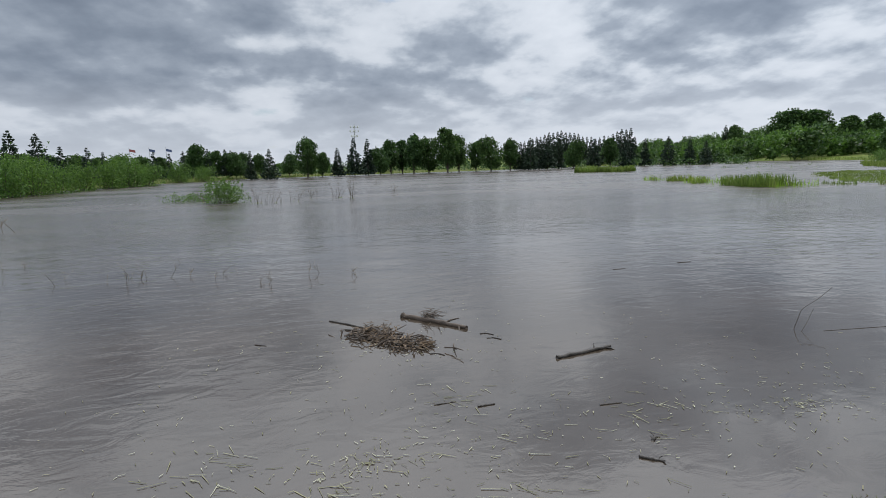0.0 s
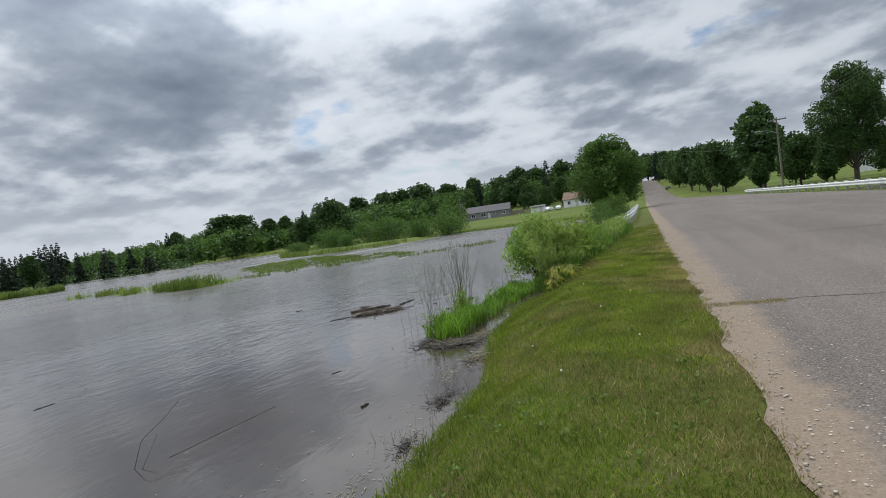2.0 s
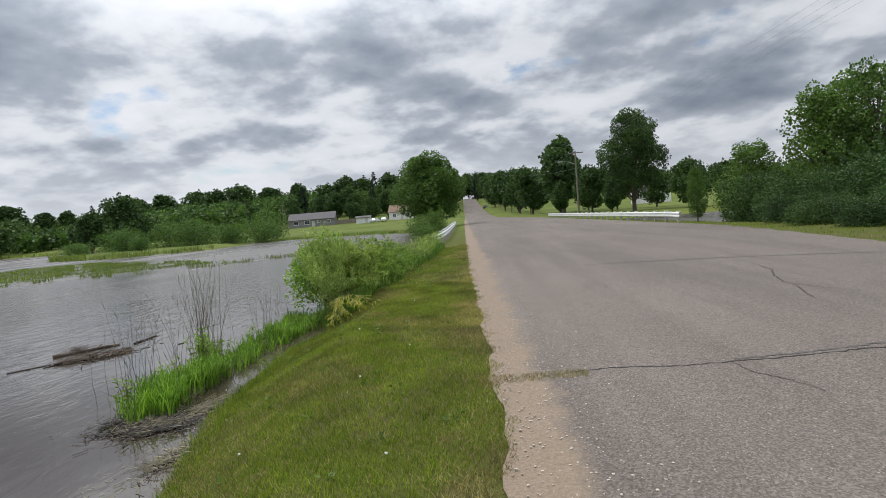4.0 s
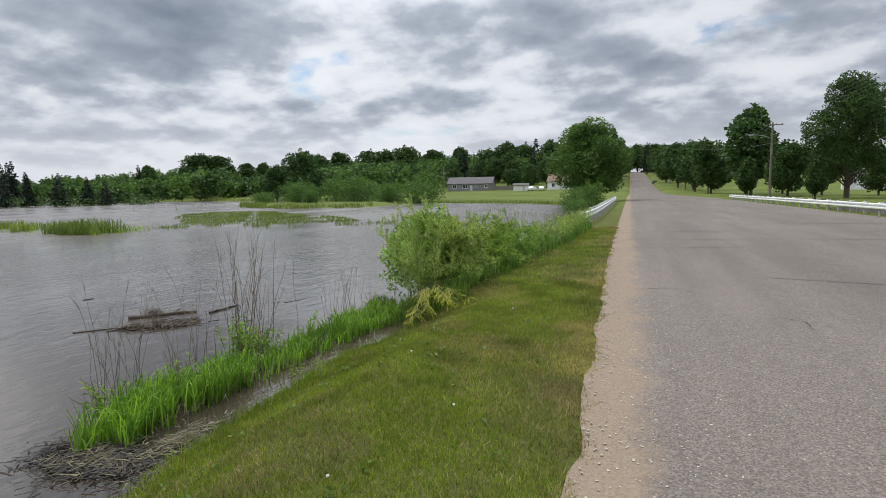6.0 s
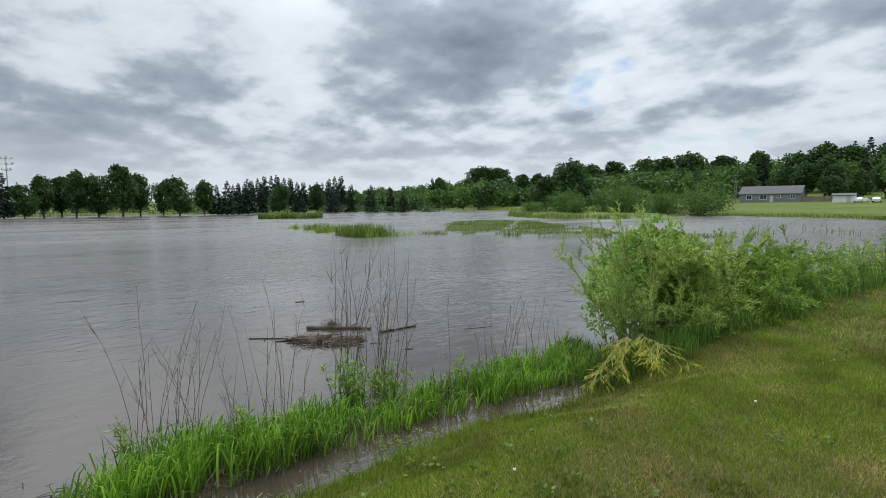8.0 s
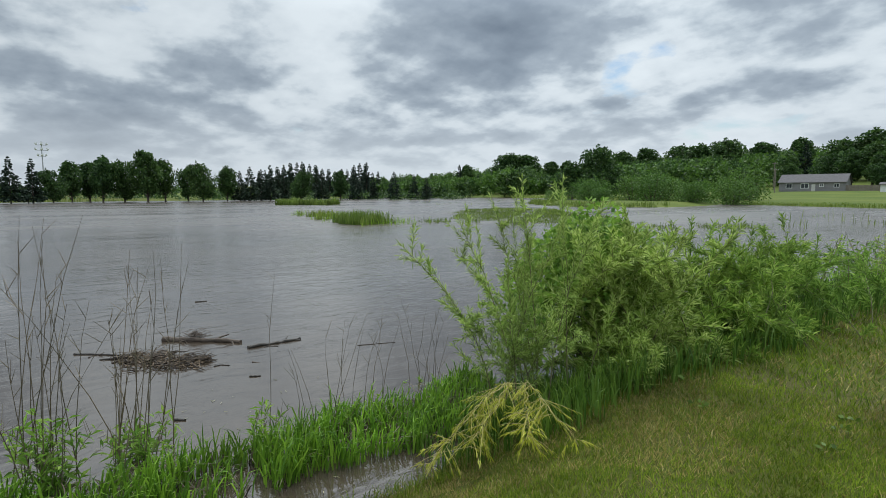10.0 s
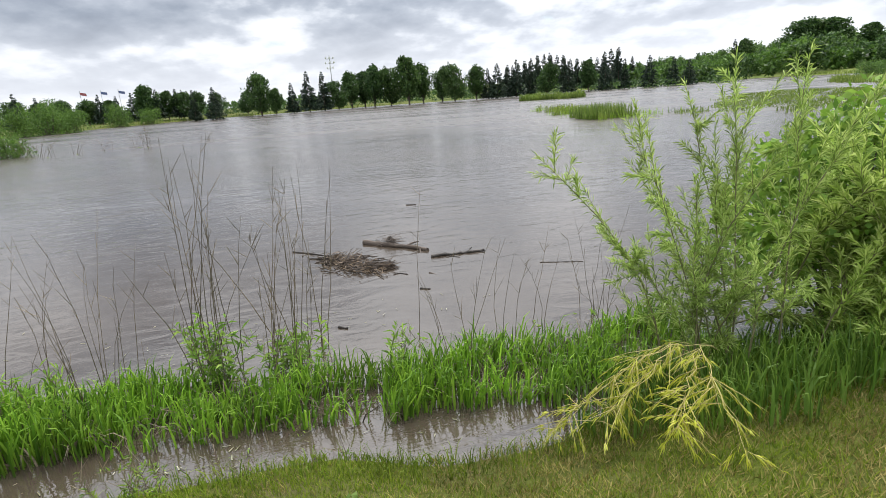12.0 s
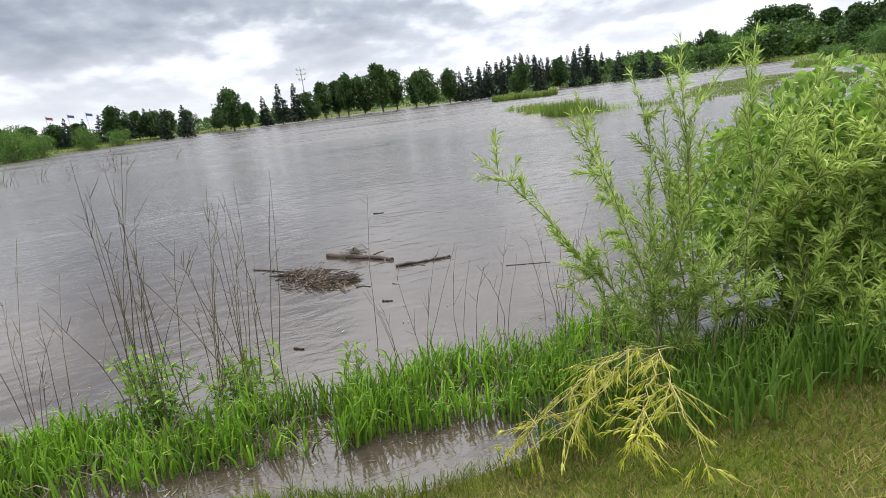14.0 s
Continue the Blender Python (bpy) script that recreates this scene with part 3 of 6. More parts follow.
for az, i, w in ((43.3, 2, 1.0), (42.4, 0, 1.1), (41.6, 2, 1.0), (40.8, 1, 1.3)):
    plant_seen(BROADS[i], az, 330, 0.0655, w, group="tall trees on the ridge")

# woods on the hillside, too many to count
SKYLINE = ((118, 0.012), (100, 0.016), (90, 0.018), (70, 0.022), (60, 0.026), (56, 0.033), (50, 0.037), (47, 0.046), (44.5, 0.045), (43, 0.064), (40.5, 0.066), (39.6, 0.048), (36, 0.05), (33, 0.062), (28, 0.070), (24, 0.074), (20, 0.076), (15, 0.073), (12, 0.080), (8, 0.083), (3, 0.088), (-3, 0.095), (-12, 0.07), (-25, 0.05), (-50, 0.04))
rng = np.random.default_rng(5)
woods, groves = Pile(), Pile()
azs, slopes = np.array([a for a, s in SKYLINE][::-1], float), np.array([s for a, s in SKYLINE][::-1], float)
for i in range(1900):
    az = rng.uniform(-40, 62) if i % 3 else rng.uniform(18, 60) if i > 170 else rng.uniform(60, 118)
    depth = rng.uniform(0, 1)
    d = (240 if az < 60 else 190) + 210 * depth + (40 if az > 35 else 0)
    if 22 < az < 60 and i % 4 == 0:
        d, depth = 205 + 60 * depth, -0.6 * rng.uniform()
    x, y = bearing(az, d)
    if -4 < x < 16:
        x += 22 * (1 if x > 6 else -1)
    if -75 < x < -14 and y < 235:
        continue
    g = on_ground(x, y)
    top = min(2.07 + d * (np.interp(az, azs, slopes) - rng.uniform(0, 0.02) * rng.uniform() - 0.016 * (1 - depth)), g + 17 * rng.uniform(0.75, 1.0))
    h = max(top - g, 4.0)
    w = max(h, 7) * rng.uniform(0.6, 1.0)
    pile = groves if rng.uniform() < 0.6 else woods
    if rng.uniform() < 0.22:
        for k in range(5):
            r = w * 0.32 * (1 - k / 5)
            clump_leaves(woods, (x, y, g + h * (0.2 + 0.17 * k)), (r, r, h * 0.13), 26, 1.2, rng, 0.6)
    else:
        for k in range(7):
            a = rng.uniform(0, 6.28)
            r = w * 0.30 * rng.uniform(0.3, 1)
            s = w * rng.uniform(0.18, 0.27)
            clump_leaves(pile, (x + r * math.cos(a), y + r * math.sin(a), g + h * (0.25 + 0.55 * k / 6) + rng.normal() * 0.3), (s, s, s * 0.85), 30, 1.2, rng, 0.75)
tagged(new("hillside_groves", groves.mesh("hillside_groves", MIDLEAF)), "lighter green leafy trees on the distant hillside", "woods", kind="stuff")
tagged(new("hillside_woods", woods.mesh("hillside_woods", DARKLEAF)), "dark green mixed woods covering the distant hillside", "woods", kind="stuff")

for az, d, s, i in ((46.8, 330, 0.047, 0), (38.2, 330, 0.053, 1), (36.6, 320, 0.054, 3), (31.5, 300, 0.066, 0), (29.0, 290, 0.072, 1), (26.6, 300, 0.074, 2), (24.4, 280, 0.073, 0), (21.8, 290, 0.080, 2), (19.6, 285, 0.075, 1), (16.6, 280, 0.076, 0), (14.2, 275, 0.073, 2), (12.0, 280, 0.083, 0), (10.4, 270, 0.080, 1), (7.4, 270, 0.084, 0), (5.2, 280, 0.086, 2)):
    plant_seen(BROADS[i], az, d, s, 1.2, group="tall trees on the ridge")
for az, d, s in ((47.6, 320, 0.049), (34.8, 310, 0.060), (22.6, 300, 0.084), (9.0, 290, 0.090), (10.0, 300, 0.086), (57.0, 250, 0.036), (55.6, 260, 0.037)):
    plant_seen(SPRUCES[1], az, d, s, 1.0, group="spruces on the ridge")
# low undergrowth that closes the view below the flooded trees
hedge = Pile()
for i in range(420):
    az = rng.uniform(46, 120)
    x, y = bearing(az, rng.uniform(156, 185) if az < 100 else rng.uniform(135, 160))
    g, r = on_ground(x, y), rng.uniform(1.3, 2.6)
    clump_leaves(hedge, (x, y, g + r * 0.5), (r * 1.2, r * 1.2, r * 0.8), 46, 0.6, rng, 0.7)
tagged(new("undergrowth", hedge.mesh("undergrowth", DARKLEAF)), "low green undergrowth behind the far flooded trees", "undergrowth", kind="stuff")

# trees along the road and round the houses
STREET = "trees beside the street"
big = broad_tree("willow_tree", 41, 11, 10.2, 1.5, MIDLEAF, "large rounded green willow tree beside the road", 26000, 0.24, 40, 0.72)
plant(big, -4.6, 75, 10.3, 1.16, 11.0)
dark = broad_tree("maple_tree", 42, 15, 11.5, 3.0, DARKLEAF, "tall dark green maple tree with an uneven two-part crown", 26000, 0.24, 38, 0.66, 6.5)
plant(dark, 25.4, 80, 14.8, 0.95, 15.0)
for x, y, h, i in ((19.5, 104, 12.5, 1), (21, 116, 15.5, 0), (16.5, 128, 11, 2), (22, 92, 7.5, 2), (17.5, 97, 6.0, 3), (28, 98, 8, 1), (15.5, 148, 12, 0), (17, 166, 13, 2), (14.5, 186, 12, 1), (16, 206, 14, 0), (13.5, 228, 12, 2), (13.5, 252, 13, 1), (-5, 215, 11, 0), (-9, 238, 13, 2), (-3.5, 262, 12, 1), (12.5, 280, 13, 0), (-4, 292, 12, 2), (33, 92, 6, 2), (21, 76, 5, 3), (30.5, 72, 6.5, 2), (33, 66, 5.5, 2), (26, 112, 9, 0), (12.5, 310, 13, 0), (-3, 330, 13, 1)):
    plant(BROADS[i], x, y, h, 1.0, group=STREET)
for x, y, h, i in ((-14, 470, 20, 0), (-7, 478, 22, 2), (0, 470, 20, 1), (6, 480, 23, 0), (12, 472, 21, 2), (18, 480, 22, 1), (24, 470, 20, 0), (-3, 380, 15, 2), (15, 372, 16, 1), (-5, 420, 16, 0), (17, 415, 17, 2)):
    plant(BROADS[i], x, y, h, 1.1, group="trees over the crest of the street")
for x, y, h, i in ((-44, 212, 11, 1), (-52, 216, 12, 0), (-60, 220, 11, 2), (-36, 206, 9, 2), (-41, 202, 7.5, 2), (-30, 210, 11, 0), (-22, 212, 12, 1), (-14, 205, 10, 0), (-15, 180, 8.5, 2), (-70, 215, 11, 1), (-80, 200, 9, 2), (-74, 188, 5, 2), (-66, 206, 8, 0), (-48, 222, 14, 0)):
    plant(BROADS[i], x, y, h, 1.05, group="trees round the houses")
for x, y, h in ((-40, 236, 16), (-72, 238, 16), (-18, 240, 17), (9, 330, 18)):
    plant(SPRUCES[0], x, y, h, 0.8, group="spruces among the houses")
plant(SHRUBS[1], -3.4, 57, 2.7, 0.9, 5.0, group="bushes beside the bridge")
plant(SHRUBS[0], -5.5, 63, 2.6, 1.1, 5.0, group="bushes beside the bridge")
plant(SHRUBS[2], -4.2, 50, 1.6, 1.2, 5.0, group="bushes beside the bridge")
# thicket across the road
thick = broad_tree("thicket_tree", 43, 9, 7.0, 0.4, MIDLEAF, "open green tree with slender leaning limbs in a thicket", 8000, 0.2, 30, 0.75)
ash = broad_tree("thicket_tree", 44, 9, 5.5, 1.2, MIDLEAF, "slender sparse tree with feathery green leaves", 5200, 0.17, 30, 0.7)
scrub = shrub("thicket_bush", 45, 5, 6.5, DARKLEAF, "dense dark green roadside bush", 8500, 0.2, 0.2)
for ob, x, y, h, w, b in ((thick, 22.5, 33, 8.4, 1.0, 9.0), (ash, 26.5, 36, 9.8, 1.0, 9.0), (thick, 19.4, 36, 5.6, 1.1, 9.0), (ash, 30, 35, 10.6, 1.0, 9.0), (thick, 28, 29, 7.6, 1.1, 9.0), (ash, 24.2, 30.5, 9.4, 0.9, 9.0), (thick, 33, 31, 9, 1.1, 9.0),
                         (scrub, 16.8, 26.6, 2.9, 1.0, 5.0), (scrub, 17.6, 25.5, 3.2, 1.0, 5.0), (scrub, 18.8, 22.4, 3.2, 1.1, 5.0), (scrub, 20.4, 20.2, 3.4, 1.1, 5.0), (scrub, 17.0, 19.5, 2.2, 1.1, 5.0), (scrub, 22, 26, 4.4, 1.1, 5.0), (scrub, 17.6, 31.5, 3.9, 0.9, 5.0),
                         (scrub, 15.6, 22.6, 1.5, 1.1, 5.0), (scrub, 15.2, 17.2, 1.7, 1.2, 5.0), (scrub, 18.5, 16.0, 3.0, 1.1, 5.0), (scrub, 24, 22, 5, 1.1, 5.0), (thick, 13.9, 31.6, 3.3, 0.55, 9.0), (scrub, 14.6, 14, 1.8, 1.1, 5.0), (scrub, 15, 10, 2.4, 1.2, 5.0), (scrub, 14.0, 20.5, 1.2, 1.5, 5.0), (scrub, 13.8, 17.6, 1.2, 1.5, 5.0), (scrub, 13.6, 14.8, 1.2, 1.5, 5.0), (scrub, 14.4, 23.4, 1.4, 1.3, 5.0)):
    plant(ob, x, y, h, w, b, group="roadside thicket")
for ob in BROADS + SPRUCES + SHRUBS + [big, dark, thick, ash, scrub]:
    for o in [*ob.children_recursive, ob]:
        bpy.data.objects.remove(o)

# ---- houses ----


def pitch_roof(pile, x0, x1, y0, y1, z, rise, over=0.35, thick=0.14):
    ym = (y0 + y1) / 2
    for side in (-1, 1):
        ye = y0 - over if side < 0 else y1 + over
        ze = z - rise * over / (ym - y0)
        a = [(x0 - over, ye, ze), (x1 + over, ye, ze), (x1 + over, ym, z + rise), (x0 - over, ym, z + rise)]
        V = np.array(a + [(p[0], p[1], p[2] + thick) for p in a])
        pile.add(V, [(0, 1, 2, 3), (7, 6, 5, 4), (0, 4, 5, 1), (1, 5, 6, 2), (2, 6, 7, 3), (3, 7, 4, 0)])
    return pile


def siding(name, c):
    m = Mat(name, 0.7)
    w = m.n.new("ShaderNodeTexWave")
    w.bands_direction = "Z"
    w.inputs["Scale"].default_value, w.inputs["Distortion"].default_value = 1.6, 0.0
    m.l.new(m.geo.outputs["Position"], w.inputs["Vector"])
    m.color(m.mix(1.0, c, m.ramp(m.noise(0.8, 4.0), [(0.3, 0.88), (0.7, 1.08)]), "MULTIPLY"))
    m.bump(w.outputs[0], 0.02)
    return m.m


def shingle(name, c):
    return plain(name, c, 0.9, scale=1.5, vary=0.22, bump=0.02)


GLASS = Mat("window_glass", 0.08, spec=0.6).color((0.03, 0.035, 0.04)).m
TRIM = plain("white_trim", (0.78, 0.78, 0.76), 0.5, vary=0.06)
DOORPAINT = plain("door_paint", (0.55, 0.53, 0.5), 0.5, vary=0.1)


def house(name, label, at, turn, size, wall_h, rise, wall_mat, roof_mat, windows, door=None, chimney=False, cat="house"):
    """A gabled house: its front looks along -y. windows: x of the centre, sill, width, height on the front."""
    L, D = size
    h = thing(name, label, cat, at, turn)
    w = Pile()
    w.box((0, 0, wall_h / 2 - 0.4), (L, D, wall_h + 0.8))
    for x in (-L / 2 + 0.08, L / 2 - 0.08):
        V = [(x - 0.08, -D / 2, wall_h), (x - 0.08, D / 2, wall_h), (x - 0.08, 0, wall_h + rise), (x - 0.08, 0, wall_h + rise)]
        V += [(p[0] + 0.16, p[1], p[2]) for p in V]
        w.add(V, [(0, 1, 2, 3), (7, 6, 5, 4), (0, 4, 5, 1), (1, 5, 6, 2), (3, 7, 4, 0)])
    part("wall", w.mesh("wall", wall_mat), h)
    roof = part("roof", pitch_roof(Pile(), -L / 2, L / 2, -D / 2, D / 2, wall_h, rise).mesh("roof", roof_mat), h)
    if chimney:
        part("chimney", Pile().box((L * 0.2, D * 0.1, wall_h + rise), (0.5, 0.5, 1.1)).mesh("chimney", CONCRETE), roof)
    for x, z, ww, wh in windows:
        p = Pile()
        for s in (-1, 1):
            p.box((x + s * ww / 2, -D / 2 - 0.03, z + wh / 2), (0.12, 0.08, wh + 0.24))
            p.box((x, -D / 2 - 0.03, z + wh / 2 + s * (wh / 2 + 0.03)), (ww - 0.12, 0.08, 0.12))
        p.box((x, -D / 2 - 0.025, z + wh / 2), (0.07, 0.05, wh - 0.1))
        win = part("window", p.mesh("window", TRIM), h)
        part("pane", Pile().box((x, -D / 2 - 0.012, z + wh / 2), (ww, 0.02, wh)).mesh("pane", GLASS), win)
    if door is not None:
        d = part("door", Pile().box((door, -D / 2 - 0.03, 1.03), (0.95, 0.06, 2.06)).mesh("door", DOORPAINT), h)
        part("handle", Pile().box((door + 0.36, -D / 2 - 0.08, 1.0), (0.05, 0.06, 0.12)).mesh("handle", GREYMETAL), d)
    return h


GREYSIDE, WHITESIDE, TANSIDE = siding("grey_siding", (0.22, 0.21, 0.215)), siding("white_siding", (0.78, 0.78, 0.77)), siding("tan_siding", (0.46, 0.42, 0.36))
GREYROOF, BROWNROOF, DARKROOF = shingle("grey_shingles", (0.115, 0.108, 0.11)), shingle("brown_shingles", (0.20, 0.135, 0.095)), shingle("dark_shingles", (0.09, 0.09, 0.095))


def yard_z(x, y):
    return on_ground(x, y) - 0.02


house("ranch_house", "long low grey-sided house with a grey shingle roof", (-56.2, 196, yard_z(-56, 192)), 6, (16.6, 8.5), 2.7, 2.3, GREYSIDE, GREYROOF, [(-5.6, 1.0, 1.5, 1.2), (-1.6, 0.95, 1.9, 1.3), (2.6, 1.4, 1.0, 0.7), (6.2, 1.2, 1.2, 0.9)], 0.6)
house("white_house", "small white house with a brown shingle roof", (-22.6, 194, yard_z(-23, 190)), -4, (8.4, 7.5), 2.9, 2.5, WHITESIDE, BROWNROOF, [(-2.2, 1.0, 1.1, 1.2), (2.6, 1.0, 1.1, 1.2)], 0.6, True)
house("shed", "small white shed with a flat pale front", (-35.6, 187, yard_z(-36, 185)), 2, (4.9, 3.6), 2.0, 0.5, WHITESIDE, GREYROOF, [], 1.2, cat="shed")
for x, y, t, L, wm, rm in ((-112, 318, 10, 11, WHITESIDE, DARKROOF), (-96, 330, -8, 9, TANSIDE, GREYROOF), (-84, 300, 14, 8, WHITESIDE, GREYROOF), (-176, 236, 20, 13, WHITESIDE, GREYROOF), (52, 150, -15, 10, WHITESIDE, GREYROOF)):
    house("distant_house", "pale distant house among trees on the hillside", (x, y, yard_z(x, y) + 0.3), t, (L, 7), 2.9, 2.2, wm, rm, [(-L * 0.3, 1, 1.2, 1.2), (L * 0.25, 1, 1.2, 1.2)], 0.2)

# yard fence, board by board
fence = thing("fence", "grey wooden board fence beside the house", "fence", (-47.4, 193, yard_z(-43, 192)))
board = Pile().box((0, 0, 0.85), (0.28, 0.03, 1.7)).mesh("board", POLEWOOD)
for i in range(27):
    part("board", board, fence).location = (i * 0.32, 0.01 * (i % 3), 0)
for i in range(4):
    part("post", Pile().box((i * 2.8, 0.08, 0.8), (0.12, 0.12, 1.8)).mesh("post", POLEWOOD), fence)

CARPAINT = plain("white_car_paint", (0.7, 0.71, 0.72), 0.3, vary=0.05)
DARKPAINT = plain("dark_car_paint", (0.05, 0.05, 0.06), 0.3, vary=0.05)
TYRE = plain("tyre_rubber", (0.02, 0.02, 0.02), 0.9, vary=0.1)


def car(label, at, turn, paint):
    c = thing("car", label, "car", at, turn)
    body = Pile()
    prof = [(-2.2, 0.35), (-2.2, 0.85), (-1.5, 0.95), (-0.9, 1.42), (0.7, 1.45), (1.4, 0.95), (2.15, 0.8), (2.2, 0.35)]
    V = np.array([(x, s * (0.86 if z < 1.2 else 0.68), z) for s in (-1, 1) for x, z in prof])
    F = [(i, i + 1, i + 9, i + 8) for i in range(7)] + [(7, 0, 8, 15), (0, 1, 6, 7), (1, 2, 5, 6), (2, 3, 4, 5), (8, 15, 14, 9), (9, 14, 13, 10), (10, 13, 12, 11)]
    body.add(V, F)
    part("body", body.mesh("body", paint), c)
    glass = Pile().box((-0.1, 0, 1.2), (1.7, 1.5, 0.3))
    part("window", glass.mesh("window", GLASS), c)
    for x in (-1.35, 1.35):
        for s in (-1, 1):
            wh = part("wheel", Pile().tube([(x, s * 0.72, 0.33), (x, s * 0.9, 0.33)], 0.33, 12).mesh("wheel", TYRE), c)
            part("rim", Pile().tube([(x, s * 0.905, 0.33), (x, s * 0.915, 0.33)], 0.19, 6).mesh("rim", GREYMETAL), wh)
    return c


car("white car parked in front of the white house", (-31.6, 186, yard_z(-31.6, 186)), 70, CARPAINT)
car("white car parked beside the white house", (-28.2, 185, yard_z(-28.2, 185)), 95, CARPAINT)
car("dark car parked at the kerb up the street", (9.6, 236, float(road_top(9.6, np.array(236.0)))), 90, DARKPAINT)

# ---- guard rails ----


def guard_rail(label, pts, step, face):
    """A steel beam with two ribs on short posts. face: which side of it the road lies on."""
    g = thing("guard_rail", label, "guard rail")
    pts = np.asarray(pts, float)
    prof = [(0.0, -0.16), (0.05, -0.12), (0.05, -0.06), (0.0, -0.02), (0.0, 0.02), (0.05, 0.06), (0.05, 0.12), (0.0, 0.16)]
    d = np.gradient(pts[:, :2], axis=0)
    d /= np.linalg.norm(d, axis=1)[:, None]
    nrm = np.stack([d[:, 1], -d[:, 0]], 1) * face
    V = []
    for p, n in zip(pts, nrm):
        V += [(p[0] + n[0] * o, p[1] + n[1] * o, p[2] + z) for o, z in prof]
        V += [(p[0] + n[0] * (o - 0.012), p[1] + n[1] * (o - 0.012), p[2] + z) for o, z in prof[::-1]]
    k = 16
    F = [(i * k + j, i * k + (j + 1) % k, (i + 1) * k + (j + 1) % k, (i + 1) * k + j) for i in range(len(pts) - 1) for j in range(k)]
    part("beam", Pile().add(V, F).mesh("beam", WHITEMETAL), g)
    s = np.concatenate([[0], np.cumsum(np.linalg.norm(np.diff(pts[:, :2], axis=0), axis=1))])
    for v in np.arange(0.4, s[-1], step):
        x, y, z = (np.interp(v, s, pts[:, i]) for i in range(3))
        nx, ny = (np.interp(v, s, nrm[:, i]) for i in range(2))
        x, y = x - nx * 0.12, y - ny * 0.12
        b = min(on_ground(x, y), 0.5) - 0.15
        post = part("post", Pile().box((x, y, (b + z + 0.18) / 2), (0.16, 0.18, z + 0.18 - b)).mesh("post", CONCRETE), g)
        part("cap", Pile().box((x, y, z + 0.2), (0.2, 0.2, 0.05)).mesh("cap", WHITEMETAL), post)
    return g


guard_rail("white steel guard rail on short posts along the road", [(12.5, 30.8, 0.95), (12.48, 32.2, 1.0), (12.45, 36, 1.0), (12.3, 50, 1.0), (12.0, 64, 1.0), (11.9, 76, 1.0)], 1.9, -1)
guard_rail("white steel guard rail with a bent end beside the water", [(-2.05, 27.4, 0.80), (-1.7, 28.4, 0.92), (-1.5, 30.2, 0.98), (-1.4, 35, 1.0), (-1.35, 48, 1.02), (-1.3, 66, 1.03)], 1.9, 1)

# ---- poles, wires, mast, flags ----


def utility_pole(x, y, h, arm, lamp=False, second=False):
    g = thing("utility_pole", "weathered wooden utility pole with a crossarm" + (" and street lamp" if lamp else ""), "utility pole", (x, y, on_ground(x, y)), group="poles along the street")
    part("pole", Pile().tube([(0, 0, -0.8), (0, 0, h * 0.5), (0, 0, h)], (0.16, 0.14, 0.11), 10).mesh("pole", POLEWOOD, True), g)
    for z in (h - 0.35, h - 1.1)[:1 + second]:
        a = part("crossarm", Pile().box((0, -0.14, z), (arm, 0.1, 0.13)).mesh("crossarm", POLEWOOD), g)
        for i in range(4):
            part("insulator", Pile().tube([(arm * (i / 3 - 0.5) * 0.92, -0.14, z + 0.06), (arm * (i / 3 - 0.5) * 0.92, -0.14, z + 0.16), (arm * (i / 3 - 0.5) * 0.92, -0.14, z + 0.24)], (0.05, 0.06, 0.03), 6).mesh("insulator", GREYMETAL), a)
    if lamp:
        l = part("lamp_arm", Pile().tube([(0, 0, h - 2.2), (-1.2, -0.1, h - 1.7), (-2.3, -0.2, h - 1.6)], 0.035, 6).mesh("lamp_arm", GREYMETAL), g)
        part("lamp_head", Pile().box((-2.6, -0.2, h - 1.6), (0.65, 0.26, 0.16)).mesh("lamp_head", GREYMETAL), l)
    return g


POLES = [(14.6, -22.0, 10.0), (18.4, 86.0, 10.2), (16.2, 130.0, 9.0), (15.2, 170.0, 8.4), (14.2, 215.0, 8.6), (13.6, 262.0, 8.6)]
for i, (x, y, h) in enumerate(POLES):
    utility_pole(x, y, h, 2.4, i in (1, 3), i == 3)
utility_pole(-70.5, 205, 9, 1.8)
utility_pole(-62, 182, 7, 1.6)
for i in range(3):
    for s in (-1.1, -0.37, 0.37, 1.1)[:4 if i == 0 else 3]:
        (ax, ay, ah), (bx, by, bh) = POLES[i], POLES[i + 1]
        q = np.linspace(0, 1, 24)[:, None]
        a = np.array([ax + s, ay - 0.14, on_ground(ax, ay) + ah - 0.12])
        b = np.array([bx + s, by - 0.14, on_ground(bx, by) + bh - 0.12])
        w = a * (1 - q) + b * q
        w[:, 2:] -= 4 * 0.9 * q * (1 - q)
        tagged(new("power_line", Pile().tube(w, 0.0045, 6).mesh("power_line", WIRE)), "thin dark overhead power line between wooden poles", "power line", group="overhead power lines")
# one wire dips across to the far side of the street
q = np.linspace(0, 1, 20)[:, None]
w = np.array([18.4, 86, 8.0]) * (1 - q) + np.array([9.6, 132, 11.2]) * q
w[:, 2:] -= 3.2 * q * (1 - q)
tagged(new("power_line", Pile().tube(w, 0.008, 6).mesh("power_line", WIRE)), "sagging service wire between wooden poles", "power line", group="overhead power lines")

